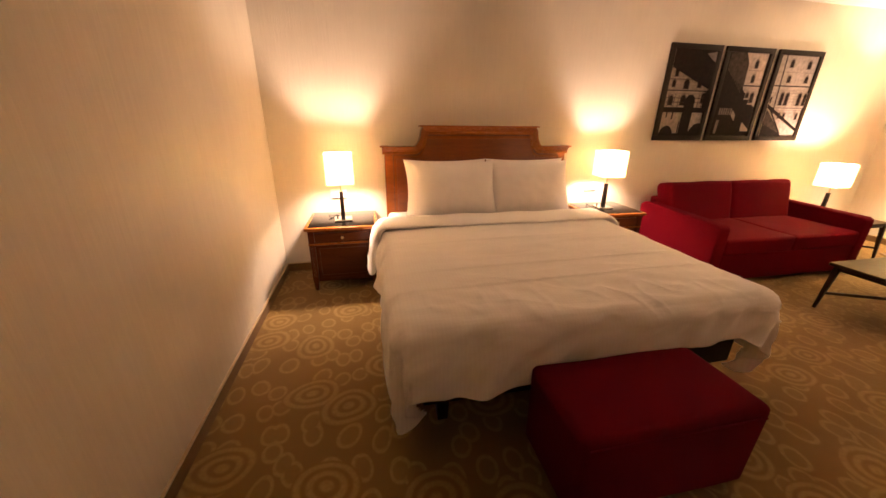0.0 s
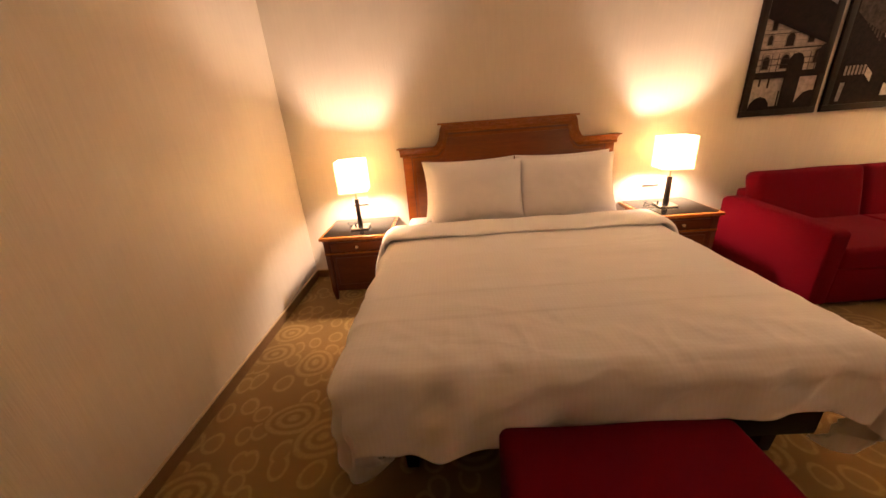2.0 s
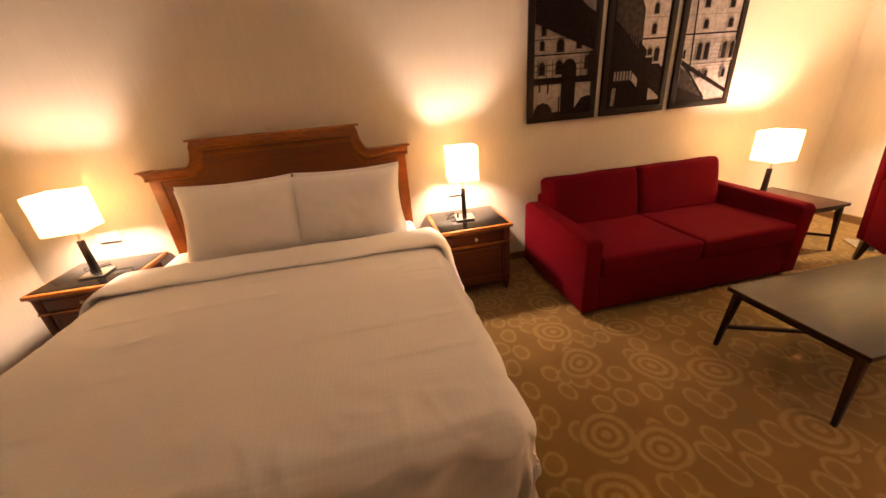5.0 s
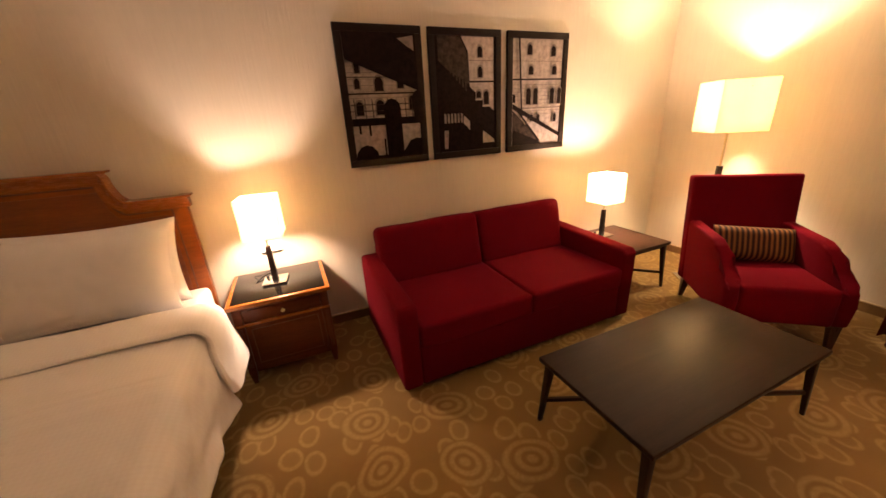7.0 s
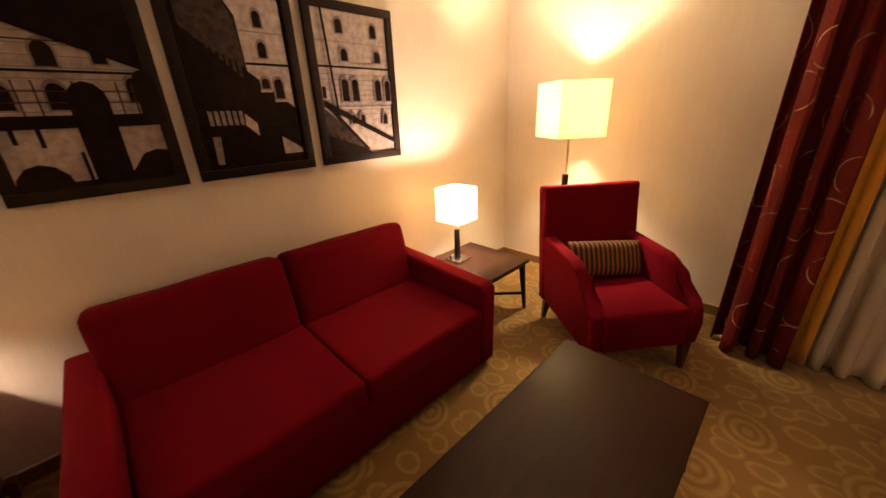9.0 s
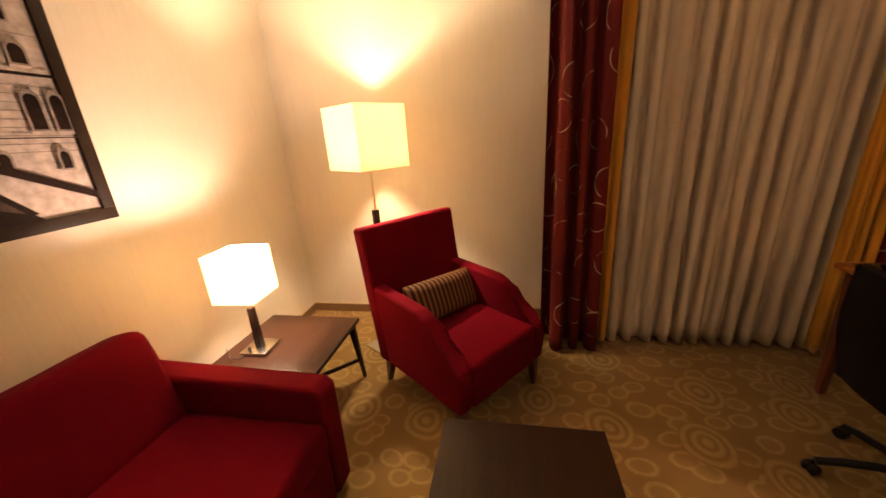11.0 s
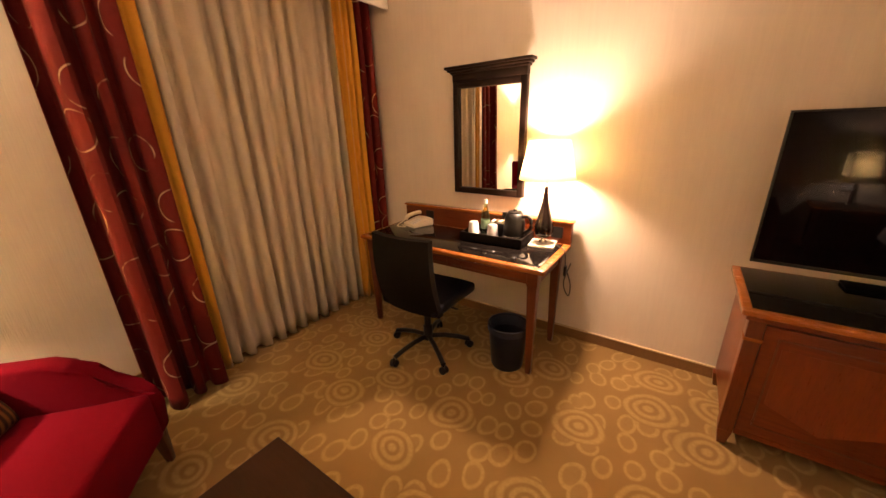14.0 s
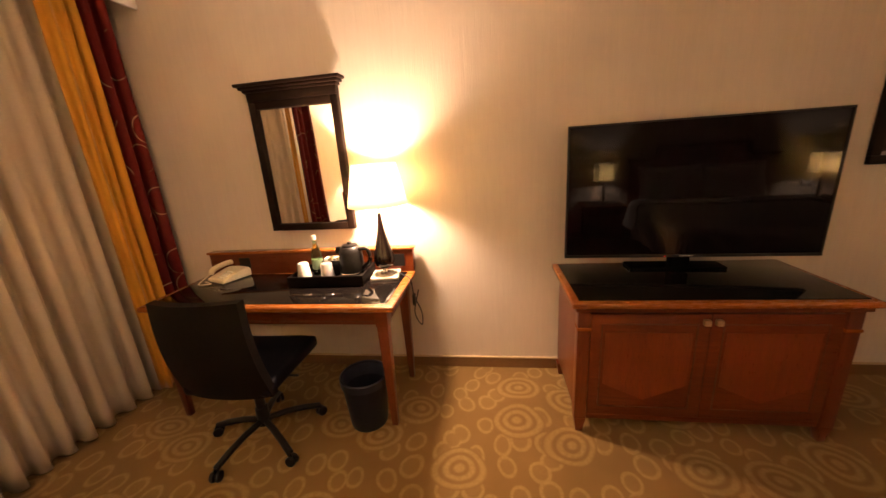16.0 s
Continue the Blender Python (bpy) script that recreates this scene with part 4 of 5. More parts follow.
ART_B += [(3, [(0.10 + 0.055 * i, 0.265), (0.135 + 0.055 * i, 0.262), (0.135 + 0.055 * i, 0.345), (0.10 + 0.055 * i, 0.35)]) for i in range(6)]
ART_B += [(0, [(0.42, 0.26), (0.53, 0.19), (0.53, 0.27), (0.43, 0.33)]), (3, [(0.08, 0.03), (0.14, 0.03), (0.16, 0.2), (0.09, 0.2)]), (0, [(0.76, 0.06), (0.97, 0.06), (0.96, 0.09), (0.76, 0.18)]), (1, [(0.55, 0.2), (0.97, 0.34), (0.97, 0.10), (0.75, 0.18), (0.55, 0.12)])]
ART_C = [rect(0, 0, 1, 0, 1)] + courses(0.30, 0.62, 9) + courses(0.80, 0.84, 1)
for u, v0, v1, w in ((0.33, 0.86, 0.95, 0.045), (0.80, 0.85, 0.94, 0.045), (0.36, 0.68, 0.76, 0.045), (0.83, 0.68, 0.76, 0.045), (0.32, 0.40, 0.555, 0.045), (0.46, 0.40, 0.555, 0.045), (0.80, 0.40, 0.555, 0.045), (0.95, 0.40, 0.555, 0.04), (0.39, 0.235, 0.30, 0.03), (0.52, 0.235, 0.30, 0.03), (0.87, 0.22, 0.30, 0.03)):
    ART_C += opening(u, v0, v1, w)
ART_C += [rect(1, 0, 1, 0.628, 0.642), rect(2, 0, 1, 0.36, 0.366), (1, [(0.10, 1), (0.13, 1), (0.20, 0.28), (0.17, 0.28)])]
ART_C += [(1, [(0, 0.36), (1, 0.055), (1, 0.095), (0, 0.41)]), (2, [(0, 0.35), (0.55, 0.05), (0.45, 0.02), (0, 0.02)]), (1, [(0, 0.16), (0.55, 0.03), (0.6, 0), (0, 0)]), (1, [(0.05, 0.36), (0.09, 0.36), (0.58, 0.03), (0.52, 0.03)])]
ART_C += [rect(1, 0.0, 0.05, 0.42, 0.5)]
ART_D = [rect(0, 0, 1, 0, 1)] + [rect(3, 0, 1, 0.0, 0.50)]
ART_D += [(1, [(0.02, 0.36), (0.55, 0.60), (1, 0.55), (1, 0.48), (0.55, 0.53), (0.02, 0.30)]), (1, [(0.0, 0.46), (0.3, 0.50), (1, 0.47), (1, 0.43), (0.3, 0.46), (0.0, 0.42)]), (0, [(0.0, 0.02), (1, 0.26), (1, 0.18), (0.25, 0.0), (0.0, 0.0)])]
ART_D += [(1, [(0.05 + 0.12 * i, 0.12), (0.08 + 0.12 * i, 0.12), (0.16 + 0.12 * i, 0.46), (0.13 + 0.12 * i, 0.46)]) for i in range(7)]
ART_D += [rect(1, 0, 1, 0.22, 0.25), (2, [(0, 0.02), (0.3, 0.1), (0.3, 0.2), (0, 0.2)])]


def wall_picture(x0, x1, z0, z1, wall_y, facing, art, label, border, group):
    """A framed print on a wall; facing -1 looks to -y, 1 to +y."""
    w, h = x1 - x0, z1 - z0
    pic = thing("picture", label, "picture", ((x0 + x1) / 2, wall_y, (z0 + z1) / 2), 0 if facing < 0 else 180, group)
    for a, b, c, d in ((-w / 2, w / 2, h / 2 - border, h / 2), (-w / 2, w / 2, -h / 2, -h / 2 + border), (-w / 2, -w / 2 + border, -h / 2 + border, h / 2 - border), (w / 2 - border, w / 2, -h / 2 + border, h / 2 - border)):
        part("picture_frame", box(a, b, -0.032, -0.004, c, d, 0.003), BLACK_FRAME, pic)
    part("backing", box(-w / 2 + 0.01, w / 2 - 0.01, -0.018, -0.001, -h / 2 + 0.01, h / 2 - 0.01, 0), BLACK_FRAME, pic)
    sheet = part("print", print_mesh(w - 2 * border, h - 2 * border, art), INKS, pic, "black and white architecture photograph", smooth=False)
    sheet.matrix_basis = Matrix.Translation((0, -0.0185, 0))
    return pic


PZ0, PZ1 = 1.252, 2.186
for (x0, x1), art, lab in (((3.892, 4.509), ART_A, "black-framed photograph of an old facade under a dark bridge"), ((4.562, 5.187), ART_B, "black-framed photograph of a dark warehouse and pale building"), ((5.250, 5.872), ART_C, "black-framed photograph of a pale brick facade and stair")):
    wall_picture(x0, x1, PZ0, PZ1, 0, -1, art, lab, 0.05, "pictures over the sofa")
wall_picture(1.74, 2.632, 1.281, 2.153, SOUTH, 1, ART_D, "black-framed photograph of a steel bridge", 0.045, "")


# ---- desk ----
DX0, DX1, DY0, DY1, DZ = 5.095, 6.590, -4.04, -3.481, 0.76
desk = thing("desk", "cherry wood writing desk with black glass top", "desk", ((DX0 + DX1) / 2, (DY0 + DY1) / 2, 0))
DO = Vector(((DX0 + DX1) / 2, (DY0 + DY1) / 2, 0))


def at_desk(name, bm, mat, label="", parent=None):
    bm.transform(Matrix.Translation(-DO))
    return part(name, bm, mat, parent or desk, label)


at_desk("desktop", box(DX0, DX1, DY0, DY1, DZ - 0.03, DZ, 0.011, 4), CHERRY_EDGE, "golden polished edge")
at_desk("glass_inset", box(DX0 + 0.045, DX1 - 0.045, DY0 + 0.03, DY1 - 0.045, DZ - 0.004, DZ + 0.003, 0.001), BLACK_GLASS, "black glass inset")
at_desk("apron", box(DX0 + 0.06, DX1 - 0.06, DY1 - 0.075, DY1 - 0.055, DZ - 0.125, DZ - 0.03, 0.003), CHERRY)
at_desk("apron", box(DX0 + 0.06, DX1 - 0.06, DY0 + 0.03, DY0 + 0.05, DZ - 0.125, DZ - 0.03, 0.003), CHERRY)
at_desk("apron", box(DX0 + 0.055, DX0 + 0.075, DY0 + 0.05, DY1 - 0.06, DZ - 0.125, DZ - 0.03, 0.003), CHERRY)
at_desk("apron", box(DX1 - 0.075, DX1 - 0.055, DY0 + 0.05, DY1 - 0.06, DZ - 0.125, DZ - 0.03, 0.003), CHERRY)
for a, b in ((DX0 + 0.12, DX0 + 0.66), (DX0 + 0.70, DX1 - 0.12)):
    at_desk("drawer", box(a, b, DY1 - 0.057, DY1 - 0.048, DZ - 0.115, DZ - 0.042, 0.003), CHERRY, "shallow drawer front")
    at_desk("bead", box(a + 0.015, b - 0.015, DY1 - 0.049, DY1 - 0.046, DZ - 0.104, DZ - 0.100, 0.001), INLAY)
    at_desk("bead", box(a + 0.015, b - 0.015, DY1 - 0.049, DY1 - 0.046, DZ - 0.058, DZ - 0.054, 0.001), INLAY)
for lx in (DX0 + 0.078, DX1 - 0.078):
    for ly in (DY0 + 0.055, DY1 - 0.06):
        at_desk("leg", taper(lx, ly, 0, DZ - 0.125, 0.017, 0.030), CHERRY_UP)
        at_desk("leg_block", box(lx - 0.034, lx + 0.034, ly - 0.034, ly + 0.034, DZ - 0.125, DZ - 0.03, 0.004), CHERRY)
at_desk("gallery_board", box(DX0 + 0.005, DX1 - 0.035, DY0 - 0.035, DY0 + 0.015, DZ, 0.908, 0.004), CHERRY, "raised board along the back")
at_desk("gallery_cap", box(DX0 - 0.005, DX1 - 0.025, DY0 - 0.045, DY0 + 0.025, 0.908, 0.923, 0.004), CHERRY_EDGE)
for sx in (DX0 + 0.06, 6.25):
    at_desk("socket", box(sx, sx + 0.08, DY0 + 0.015, DY0 + 0.021, 0.80, 0.88, 0.002), BLACK_PLASTIC, "black socket plate")


# ---- desk lamp ----
dl = thing("desk_lamp", "lit desk lamp, dark bottle-shaped body and white shade", "lamp", (5.262, -3.935, DZ + 0.003), 8)
part("base_plate", box(-0.085, 0.085, -0.085, 0.085, 0, 0.016, 0.003), plain("pale_satin_metal", (0.66, 0.60, 0.50), 0.4, 0.15, amount=0.06), dl, "square pale metal base")
part("collar", lathe([(0.03, 0.016), (0.03, 0.03), (0.018, 0.036), (0.018, 0.055), (0.035, 0.062)], 24), CHROME, dl)
part("lamp_body", lathe([(0.03, 0.062), (0.052, 0.075), (0.063, 0.10), (0.064, 0.125), (0.056, 0.165), (0.043, 0.21), (0.030, 0.26), (0.020, 0.31), (0.014, 0.36), (0.012, 0.40)], 32), plain("dark_glazed_ceramic", (0.009, 0.004, 0.003), 0.2, amount=0.2, relief=0.02), dl, "dark glazed bottle-shaped body")
part("rod", lathe([(0.006, 0.40), (0.006, 0.52)], 10), BRASS, dl)
sh = bmesh.new()
S = 40
lo_, hi_ = [], []
for i in range(S):
    a = 2 * math.pi * i / S
    lo_.append(sh.verts.new((0.178 * math.cos(a), 0.178 * math.sin(a), 0.452)))
    hi_.append(sh.verts.new((0.128 * math.cos(a), 0.128 * math.sin(a), 0.69)))
for i in range(S):
    sh.faces.new((lo_[i], lo_[(i + 1) % S], hi_[(i + 1) % S], hi_[i]))
so = part("shade", sh, SHADE, dl, "white tapered cloth shade, glowing")
so.modifiers.new("thickness", "SOLIDIFY").thickness = 0.003
part("bulb", lathe([(0.007, 0.52), (0.009, 0.535), (0.012, 0.55), (0.012, 0.575), (0.006, 0.59)], 14), BULB, dl)
point("desk_lamp_light", (5.262, -3.935, DZ + 0.003 + 0.575), DESK_WATTS, 0.05, DESK_COLOUR)


# ---- mirror ----
mi = thing("wall_mirror", "black-framed mirror with crown moulding above the desk", "mirror", (5.767, SOUTH + 0.011, 1.48), -2)
MX, MZ0, MZ1 = 0.295, -0.43, 0.382
for a, b, c, d in ((-MX, -MX + 0.045, MZ0, MZ1), (MX - 0.045, MX, MZ0, MZ1), (-MX + 0.045, MX - 0.045, MZ0, MZ0 + 0.045), (-MX + 0.045, MX - 0.045, MZ1 - 0.045, MZ1)):
    part("mirror_frame", box(a, b, 0.004, 0.045, c, d, 0.005), BLACK_FRAME, mi)
part("mirror_glass", box(-MX + 0.04, MX - 0.04, 0.008, 0.022, MZ0 + 0.04, MZ1 - 0.04, 0), MIRROR, mi)
part("backing", box(-MX + 0.01, MX - 0.01, 0.001, 0.0075, MZ0 + 0.01, MZ1 - 0.01, 0), BLACK_FRAME, mi)
part("frieze", box(-MX, MX, 0.004, 0.05, MZ1, MZ1 + 0.05, 0.003), BLACK_FRAME, mi)
for k, (o, z0, z1) in enumerate(((0.012, 0.05, 0.066), (0.028, 0.066, 0.082), (0.045, 0.082, 0.10))):
    part("crown", box(-MX - o, MX + o, 0.004, 0.05 + o, MZ1 + z0, MZ1 + z1, 0.004), BLACK_FRAME, mi)


# ---- television and its cabinet ----
CX0, CX1, CY0, CY1, CZ = 2.958, 4.225, -4.105, -3.502, 0.766
cab = thing("tv_cabinet", "cherry wood cabinet with two inlaid doors", "cabinet", ((CX0 + CX1) / 2, (CY0 + CY1) / 2, 0))
w, d = (CX1 - CX0) / 2, (CY1 - CY0) / 2
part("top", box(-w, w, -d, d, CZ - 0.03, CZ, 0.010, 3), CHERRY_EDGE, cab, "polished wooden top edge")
part("glass_inset", box(-w + 0.035, w - 0.035, -d + 0.03, d - 0.035, CZ - 0.004, CZ + 0.004, 0.001), BLACK_GLASS, cab, "black glass inset")
part("cornice", box(-w + 0.02, w - 0.02, -d, d - 0.02, CZ - 0.055, CZ - 0.03, 0.006), CHERRY, cab)
part("body", box(-w + 0.05, w - 0.05, -d + 0.005, d - 0.06, 0.09, CZ - 0.055, 0.003), CHERRY_UP, cab)
for sx in (-1, 1):
    part("corner_post", box(sx * (w - 0.065) - 0.03, sx * (w - 0.065) + 0.03, d - 0.09, d - 0.036, 0.09, CZ - 0.055, 0.004), CHERRY_UP, cab)
    part("capital", box(sx * (w - 0.065) - 0.034, sx * (w - 0.065) + 0.034, d - 0.09, d - 0.031, CZ - 0.16, CZ - 0.145, 0.003), CHERRY_EDGE, cab)
    for sy in (d - 0.063, -d + 0.05):
        part("foot", taper(sx * (w - 0.065), sy, 0, 0.09, 0.016, 0.029), CHERRY_UP, cab)
    x0, x1 = (0.002, w - 0.098) if sx > 0 else (-w + 0.098, -0.002)
    door = part("door", box(x0, x1, d - 0.062, d - 0.044, 0.115, CZ - 0.075, 0.003), CHERRY, cab, "inlaid door")
    for a, b, c, e in ((x0 + 0.05, x1 - 0.05, 0.165, 0.172), (x0 + 0.05, x1 - 0.05, CZ - 0.132, CZ - 0.125), (x0 + 0.05, x0 + 0.057, 0.172, CZ - 0.132), (x1 - 0.057, x1 - 0.05, 0.172, CZ - 0.132)):
        part("bead", box(a, b, d - 0.045, d - 0.041, c, e, 0.001), INLAY, door)
    cx, cz = (x0 + x1) / 2, (0.165 + CZ - 0.125) / 2
    panel = bmesh.new()
    pv = [panel.verts.new(p) for p in ((x0 + 0.07, d - 0.0425, cz - 0.10), (cx, d - 0.0425, cz - 0.19), (x1 - 0.07, d - 0.0425, cz - 0.10), (x1 - 0.07, d - 0.0425, cz + 0.19), (x0 + 0.07, d - 0.0425, cz + 0.19))]
    pf = panel.faces.new(pv)
    for v in bmesh.ops.extrude_face_region(panel, geom=[pf])["geom"]:
        if isinstance(v, bmesh.types.BMVert):
            v.co.y -= 0.003
    part("inlaid_panel", panel, wood("reddish_veneer", (0.115, 0.019, 0.004), (0.20, 0.040, 0.008), (9, 9, 1.1), 0.3, 0.15), door, "veneered panel with pointed foot", smooth=False)
    kx = 0.026 if sx > 0 else -0.026
    part("knob", box(kx - 0.014, kx + 0.014, d - 0.045, d - 0.022, CZ - 0.128, CZ - 0.10, 0.004), BRASS, door, "square pale brass knob")
part("plinth_rail", box(-w + 0.098, w - 0.098, d - 0.06, d - 0.046, 0.085, 0.113, 0.003), CHERRY, cab)

tv = thing("television", "black flat television, switched off, reflecting lamps", "television", (3.57, -3.885, CZ + 0.004), -2.5)
TW, TZ0, TZ1 = 0.617, 0.095, 0.805
part("tv_body", box(-TW + 0.004, TW - 0.004, -0.03, 0.008, TZ0 + 0.003, TZ1 - 0.003, 0.006), BLACK_PLASTIC, tv)
for a, b, c, e in ((-TW, -TW + 0.009, TZ0, TZ1), (TW - 0.009, TW, TZ0, TZ1), (-TW + 0.009, TW - 0.009, TZ1 - 0.009, TZ1), (-TW + 0.009, TW - 0.009, TZ0, TZ0 + 0.016)):
    part("bezel", box(a, b, -0.01, 0.016, c, e, 0.002), BLACK_PLASTIC, tv)
part("screen", box(-TW + 0.009, TW - 0.009, 0.006, 0.011, TZ0 + 0.016, TZ1 - 0.009, 0), SCREEN, tv, "glossy dark screen")
part("maker_badge", box(-0.035, 0.035, 0.0155, 0.0175, TZ0 + 0.004, TZ0 + 0.011, 0.0005), CHROME, tv, "small silver badge")
part("stand_neck", box(-0.045, 0.045, -0.10, -0.028, 0.012, TZ0 + 0.06, 0.006), MATT_BLACK, tv)
part("stand_foot", box(-0.25, 0.25, -0.18, -0.055, 0, 0.012, 0.005), MATT_BLACK, tv, "glossy black stand foot")
part("standby_light", box(0.10, 0.104, 0.016, 0.018, TZ0 + 0.005, TZ0 + 0.009, 0), LED_RED, tv, "tiny red standby light")


# ---- desk chair ----
dc = thing("office_chair", "black leather swivel chair pushed in at the desk", "chair", (5.888, -3.405, 0), 180)
for k in range(5):
    a = radians(72 * k + 38)
    c, s = math.cos(a), math.sin(a)
    part("base_arm", tube([(0.03 * c, 0.03 * s, 0.115), (0.12 * c, 0.12 * s, 0.112), (0.22 * c, 0.22 * s, 0.092), (0.295 * c, 0.295 * s, 0.066)], 0.017, 10), BLACK_PLASTIC, dc)
    wheel = bmesh.new()
    for off in (-0.014, 0.014):
        own = lathe([(0.010, -0.009), (0.024, -0.009), (0.027, -0.004), (0.027, 0.004), (0.024, 0.009), (0.010, 0.009)], 18)
        own.transform(pose(0, off, 0, 90))
        joined(wheel, own)
    joined(wheel, lathe([(0.006, -0.01), (0.006, 0.04)], 8))
    part("caster", wheel, BLACK_PLASTIC, dc, loc=pose(0.30 * c, 0.30 * s, 0.027, 0, 0, 72 * k + 64))
part("gas_column", lathe([(0.033, 0.09), (0.033, 0.20), (0.025, 0.205), (0.025, 0.28), (0.014, 0.285), (0.014, 0.40)], 20), BLACK_METAL, dc)
part("tilt_mechanism", box(-0.10, 0.10, -0.13, 0.10, 0.375, 0.42, 0.012), BLACK_METAL, dc)
part("tilt_lever", tube([(0.08, 0.02, 0.39), (0.24, 0.03, 0.385)], 0.006, 8), BLACK_METAL, dc)
part("seat", soft_box(-0.235, 0.235, -0.20, 0.29, 0.415, 0.485, 0.03, 0.006, 4), NAVY, dc, "dark padded leather seat")
backr = bmesh.new()
cols = []
for i in range(13):
    u = -1 + i / 6
    col = []
    for j in range(17):
        v = j / 16
        bow = 0.035 * (u * u) - 0.03 * math.sin(math.pi * v)
        col.append(Vector((0.235 * u * (1 - 0.06 * v), -0.19 - 0.07 * v + bow, 0.415 + 0.52 * v)))
    cols.append(col)
front, rear = [], []
for i in range(13):
    front.append([backr.verts.new(p + Vector((0, 0.022, 0))) for p in cols[i]])
    rear.append([backr.verts.new(p - Vector((0, 0.022, 0))) for p in cols[i]])
for i in range(12):
    for j in range(16):
        backr.faces.new((front[i][j], front[i + 1][j], front[i + 1][j + 1], front[i][j + 1]))
        backr.faces.new((rear[i][j], rear[i][j + 1], rear[i + 1][j + 1], rear[i + 1][j]))
rim = [(i, 0) for i in range(13)] + [(12, j) for j in range(1, 17)] + [(i, 16) for i in range(11, -1, -1)] + [(0, j) for j in range(15, 0, -1)]
for (a, b), (c, e) in zip(rim, rim[1:] + rim[:1]):
    backr.faces.new((front[a][b], rear[a][b], rear[c][e], front[c][e]))
part("backrest", backr, LEATHER, dc, "black leather curved back")


# ---- waste bin ----
bn = thing("waste_bin", "dark blue plastic waste bin under the desk", "waste bin", (5.335, -3.565, 0))
part("bin_body", lathe([(0.102, 0.0), (0.106, 0.01), (0.128, 0.30), (0.133, 0.304), (0.133, 0.312), (0.124, 0.312), (0.102, 0.02), (0.0, 0.015)], 40, caps=False), BIN_BLUE, bn)
part("bin_floor", lathe([(0.10, 0.0), (0.10, 0.012)], 40), BIN_BLUE, bn)
part("bin_liner", lathe([(0.134, 0.27), (0.1355, 0.313), (0.128, 0.318), (0.122, 0.30), (0.11, 0.10)], 40, caps=False), plain("thin_dark_liner", (0.015, 0.016, 0.03), 0.3, grain=30, amount=0.3, relief=0.5), bn, "dark bag folded over the rim")


# ---- things on the desk ----
ph = thing("telephone", "cream corded desk telephone", "telephone", (6.36, -3.945, DZ + 0.003), 160)
part("phone_body", side_prism([(-0.10, 0), (-0.10, 0.022), (0.02, 0.055), (0.085, 0.062), (0.10, 0.045), (0.10, 0)], -0.085, 0.085, 0.008), CREAM_PLASTIC, ph)
hs = tube(arc_points([(-0.065, -0.085, 0.05), (-0.065, -0.06, 0.075), (-0.065, 0.0, 0.088), (-0.065, 0.06, 0.09), (-0.065, 0.09, 0.075)], 8), 0.017, 12)
part("handset", hs, CREAM_PLASTIC, ph)
for r in range(4):
    for c in range(3):
        part("key", box(0.0 + 0.022 * c, 0.014 + 0.022 * c, -0.08 + 0.02 * r, -0.068 + 0.02 * r, 0.026 + 0.007 * r, 0.036 + 0.007 * r, 0.002), WHITE_CHINA, ph)
part("cord", tube(arc_points([(-0.065, -0.09, 0.05), (-0.10, -0.14, 0.008), (-0.06, -0.17, 0.006), (0.0, -0.13, 0.006), (-0.08, -0.12, 0.006)], 14), 0.004, 8), CREAM_PLASTIC, ph)

TRAY = Vector((5.59, -3.89, DZ + 0.003))
ty = thing("tray", "black leather hospitality tray on the desk", "tray", TRAY, 2)
part("tray_floor", box(-0.225, 0.225, -0.125, 0.125, 0, 0.012, 0.003), BLACK_PLASTIC, ty)
for a, b, c, e in ((-0.235, 0.235, 0.115, 0.13), (-0.235, 0.235, -0.13, -0.115), (-0.235, -0.22, -0.115, 0.115), (0.22, 0.235, -0.115, 0.115)):
    part("tray_rim", box(a, b, c, e, 0, 0.065, 0.004), LEATHER, ty)


def cup(x, y, paper):
    c = thing("cup", "white upturned cup on the tray" if not paper else "white cup with a silver band on the tray", "cup", (x, y, TRAY.z + 0.012), 0, "cups on the tray")
    part("cup_body", lathe([(0.042, 0.0), (0.043, 0.006), (0.033, 0.108), (0.030, 0.113), (0.0, 0.113)], 28, caps=False), WHITE_CHINA if not paper else plain("silvery_cup", (0.55, 0.53, 0.52), 0.3, 0.4, amount=0.05), c)
    part("cup_rim", lathe([(0.043, 0.0), (0.045, 0.002), (0.045, 0.005), (0.043, 0.007)], 28), WHITE_CHINA, c)


cup(5.76, -3.85, False)
cup(5.60, -3.84, True)
kt = thing("kettle", "black electric kettle with steel trim on the tray", "kettle", (5.465, -3.91, TRAY.z + 0.012), 172)
kt.scale = (1.12, 1.12, 1.08)
part("kettle_base", lathe([(0.075, 0), (0.078, 0.006), (0.078, 0.016), (0.07, 0.02)], 32), BLACK_PLASTIC, kt)
part("kettle_body", lathe([(0.068, 0.02), (0.070, 0.03), (0.062, 0.15), (0.052, 0.178), (0.04, 0.186), (0.0, 0.188)], 32, caps=False), BLACK_PLASTIC, kt)
part("lid", lathe([(0.042, 0.182), (0.042, 0.192), (0.012, 0.196), (0.012, 0.206)], 24), BLACK_PLASTIC, kt)
part("kettle_handle", tube(arc_points([(0.055, 0, 0.165), (0.105, 0, 0.165), (0.115, 0, 0.10), (0.066, 0, 0.055)], 8), 0.011, 10), BLACK_PLASTIC, kt)
part("spout", side_prism([(-0.018, 0.14), (0.018, 0.14), (0.012, 0.178), (-0.012, 0.178)], -0.085, -0.045, 0.004), BLACK_PLASTIC, kt)
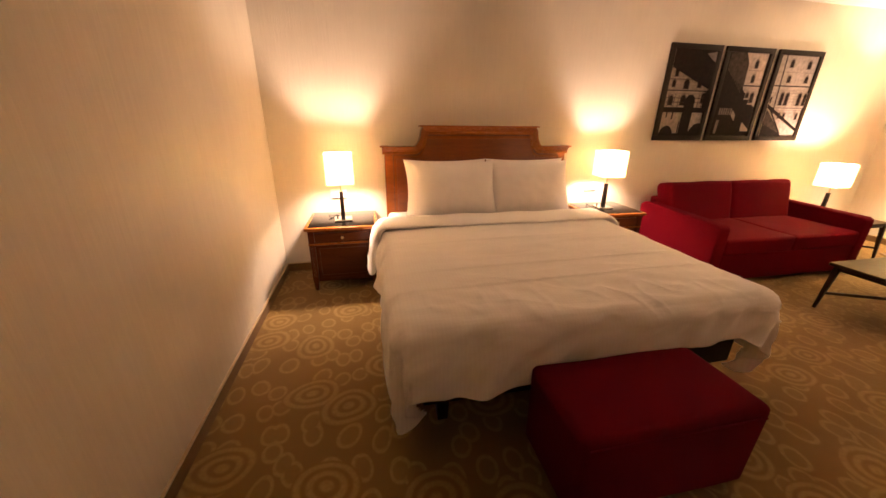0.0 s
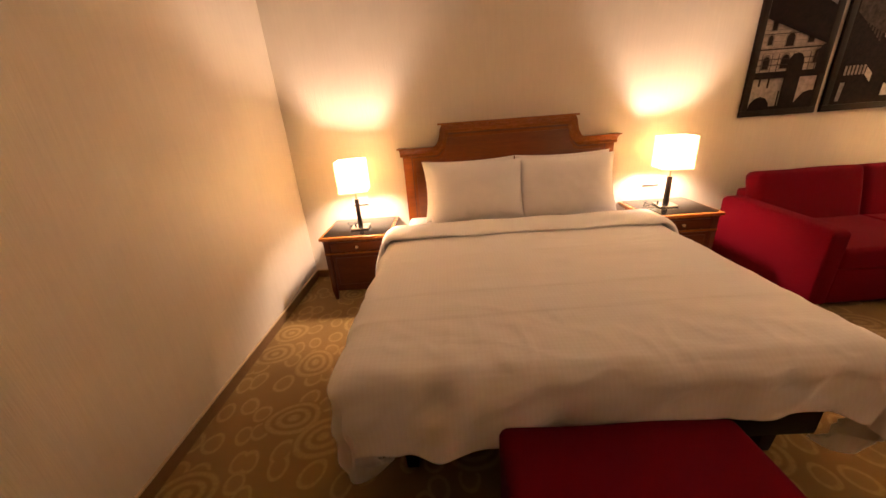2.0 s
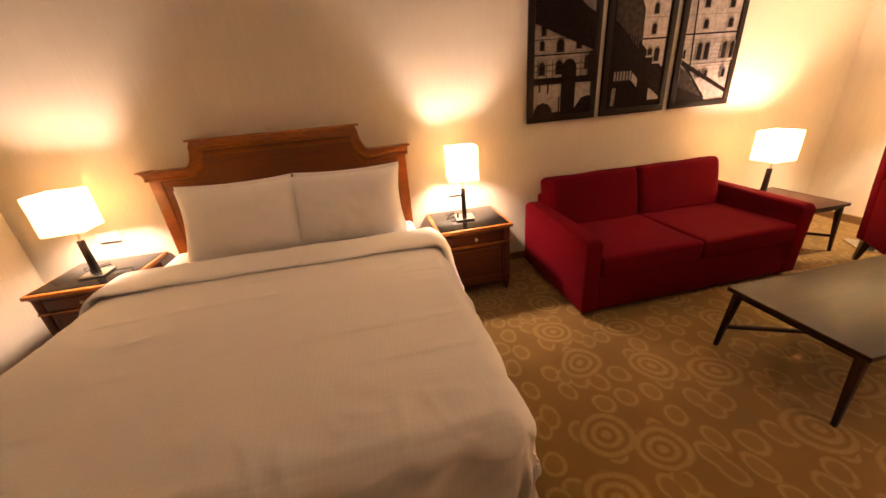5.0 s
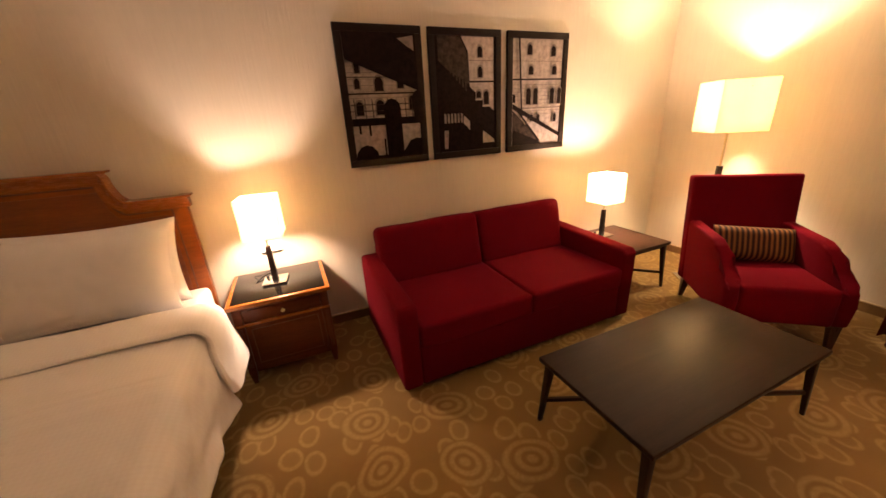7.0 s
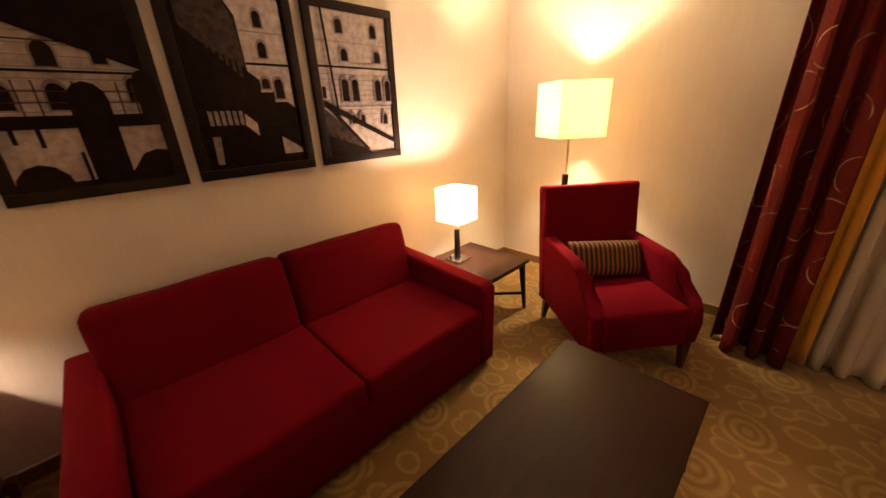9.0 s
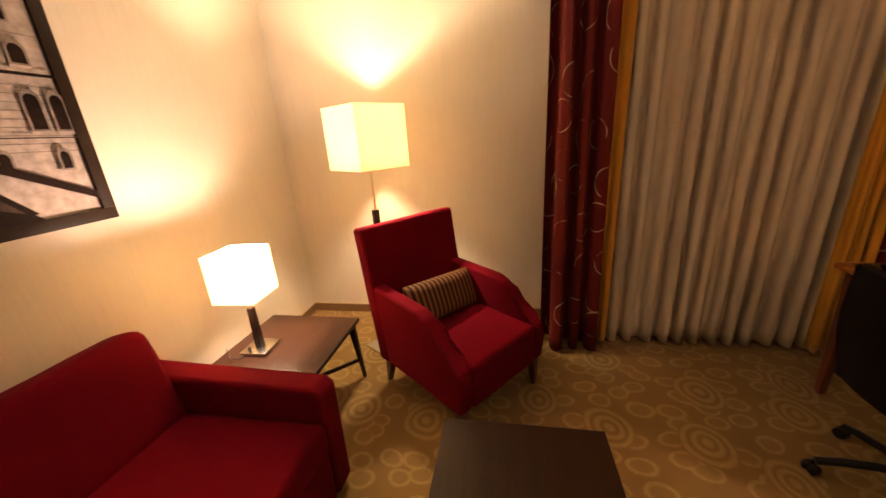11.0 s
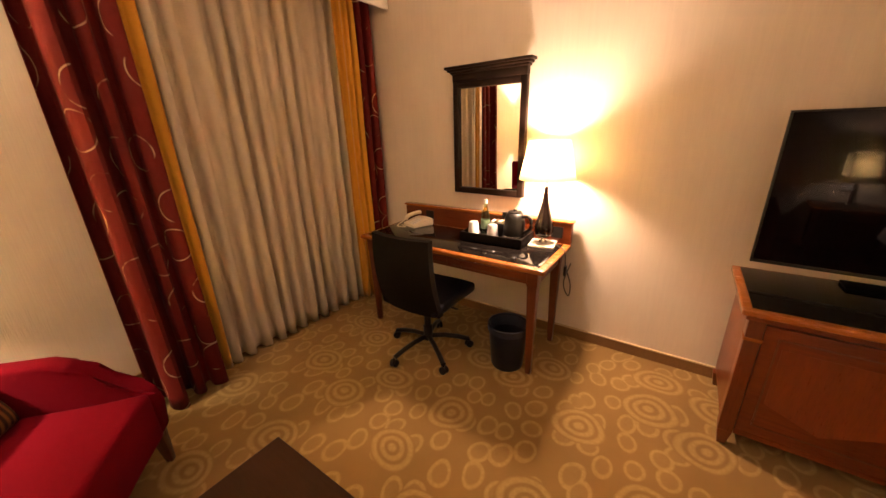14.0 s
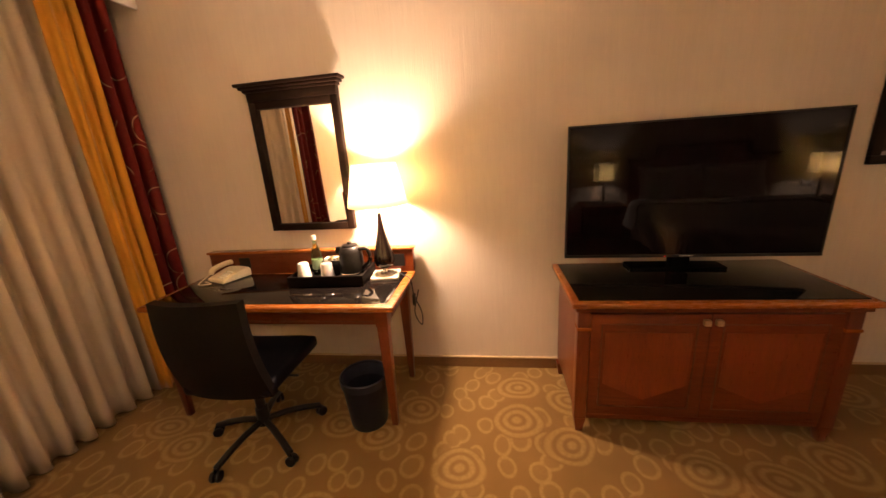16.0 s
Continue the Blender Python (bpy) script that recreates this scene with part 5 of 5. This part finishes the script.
part("steel_ring", lathe([(0.0705, 0.028), (0.0715, 0.03), (0.0712, 0.036), (0.0700, 0.038)], 32), CHROME, kt)
bo = thing("water_bottle", "green glass water bottle with white cap", "bottle", (5.715, -3.95, TRAY.z + 0.012))
part("bottle_glass", lathe([(0.032, 0.0), (0.034, 0.006), (0.034, 0.13), (0.028, 0.165), (0.015, 0.20), (0.0135, 0.25), (0.0, 0.25)], 28, caps=False), GREEN_GLASS, bo)
part("bottle_label", lathe([(0.0345, 0.045), (0.0348, 0.047), (0.0348, 0.108), (0.0345, 0.11)], 28), plain("green_label", (0.10, 0.15, 0.08), 0.6), bo, "plain green label")
part("cap", lathe([(0.0155, 0.235), (0.0155, 0.262), (0.013, 0.265)], 20), WHITE_CHINA, bo)
sb = thing("sachet_box", "black box of tea sachets at the back of the tray", "box", (5.605, -3.955, TRAY.z + 0.012), 4)
part("box_body", box(-0.065, 0.065, -0.04, 0.04, 0, 0.10, 0.004), BLACK_PLASTIC, sb)
for k in range(4):
    part("sachet", box(-0.055 + 0.028 * k, -0.031 + 0.028 * k, -0.03, 0.03, 0.07, 0.118 - 0.004 * (k % 2), 0.002), WHITE_PAPER if k % 2 else BRASS, sb)

cb = thing("cable", "black lamp cable hanging at the end of the desk", "cable", (0.12, -0.12, 0))
part("cord", tube(arc_points([(5.13, -3.90, 0.775), (5.03, -3.80, 0.775), (4.97, -3.74, 0.768), (4.955, -3.74, 0.66), (4.93, -3.80, 0.52), (4.95, -3.86, 0.40), (4.985, -3.84, 0.50), (4.97, -3.93, 0.62)], 10), 0.004, 8), CABLE, cb)
part("cable_switch", box(4.947, 4.965, -3.755, -3.725, 0.60, 0.67, 0.004), BLACK_PLASTIC, cb)


# ---- small things by the bed and sofa ----
for x, y in ((0.559, -0.004), (3.243, -0.004)):
    sw = thing("switch_plate", "white switch plate on the wall above the nightstand", "switch", (x, y, 0.763), 0, "bedside switches")
    # black strip added below the plate as its shadow line
    part("plate_shadow", box(-0.068, 0.068, -0.011, 0.002, -0.047, -0.041, 0.001), BLACK_PLASTIC, sw, "thin dark strip standing in for the plate's shadow")
    part("plate", box(-0.075, 0.075, -0.008, 0.002, -0.04, 0.04, 0.003), WHITE_CHINA, sw)
    for k in (-0.037, 0.037):
        part("rocker", box(k - 0.026, k + 0.026, -0.013, -0.008, -0.028, 0.028, 0.002), WHITE_CHINA, sw)
for (x, y, z), m in (((0.54, -0.265, NS_TOP + 0.006), -1), ((3.18, -0.22, NS_TOP + 0.006), -1), ((5.98, -0.41, 0.445), -1)):
    ca = thing("lamp_cable", "thin black cable behind a lit table lamp", "cable", (x, y, z), 0, "lamp cables")
    part("cord", tube(arc_points([(0.02, 0.05, 0.003), (-0.04, 0.02, 0.004), (-0.07, 0.05, 0.02), (-0.03, 0.10, 0.004), (0.02, 0.16, 0.004)], 10), 0.003, 6), CABLE, ca)
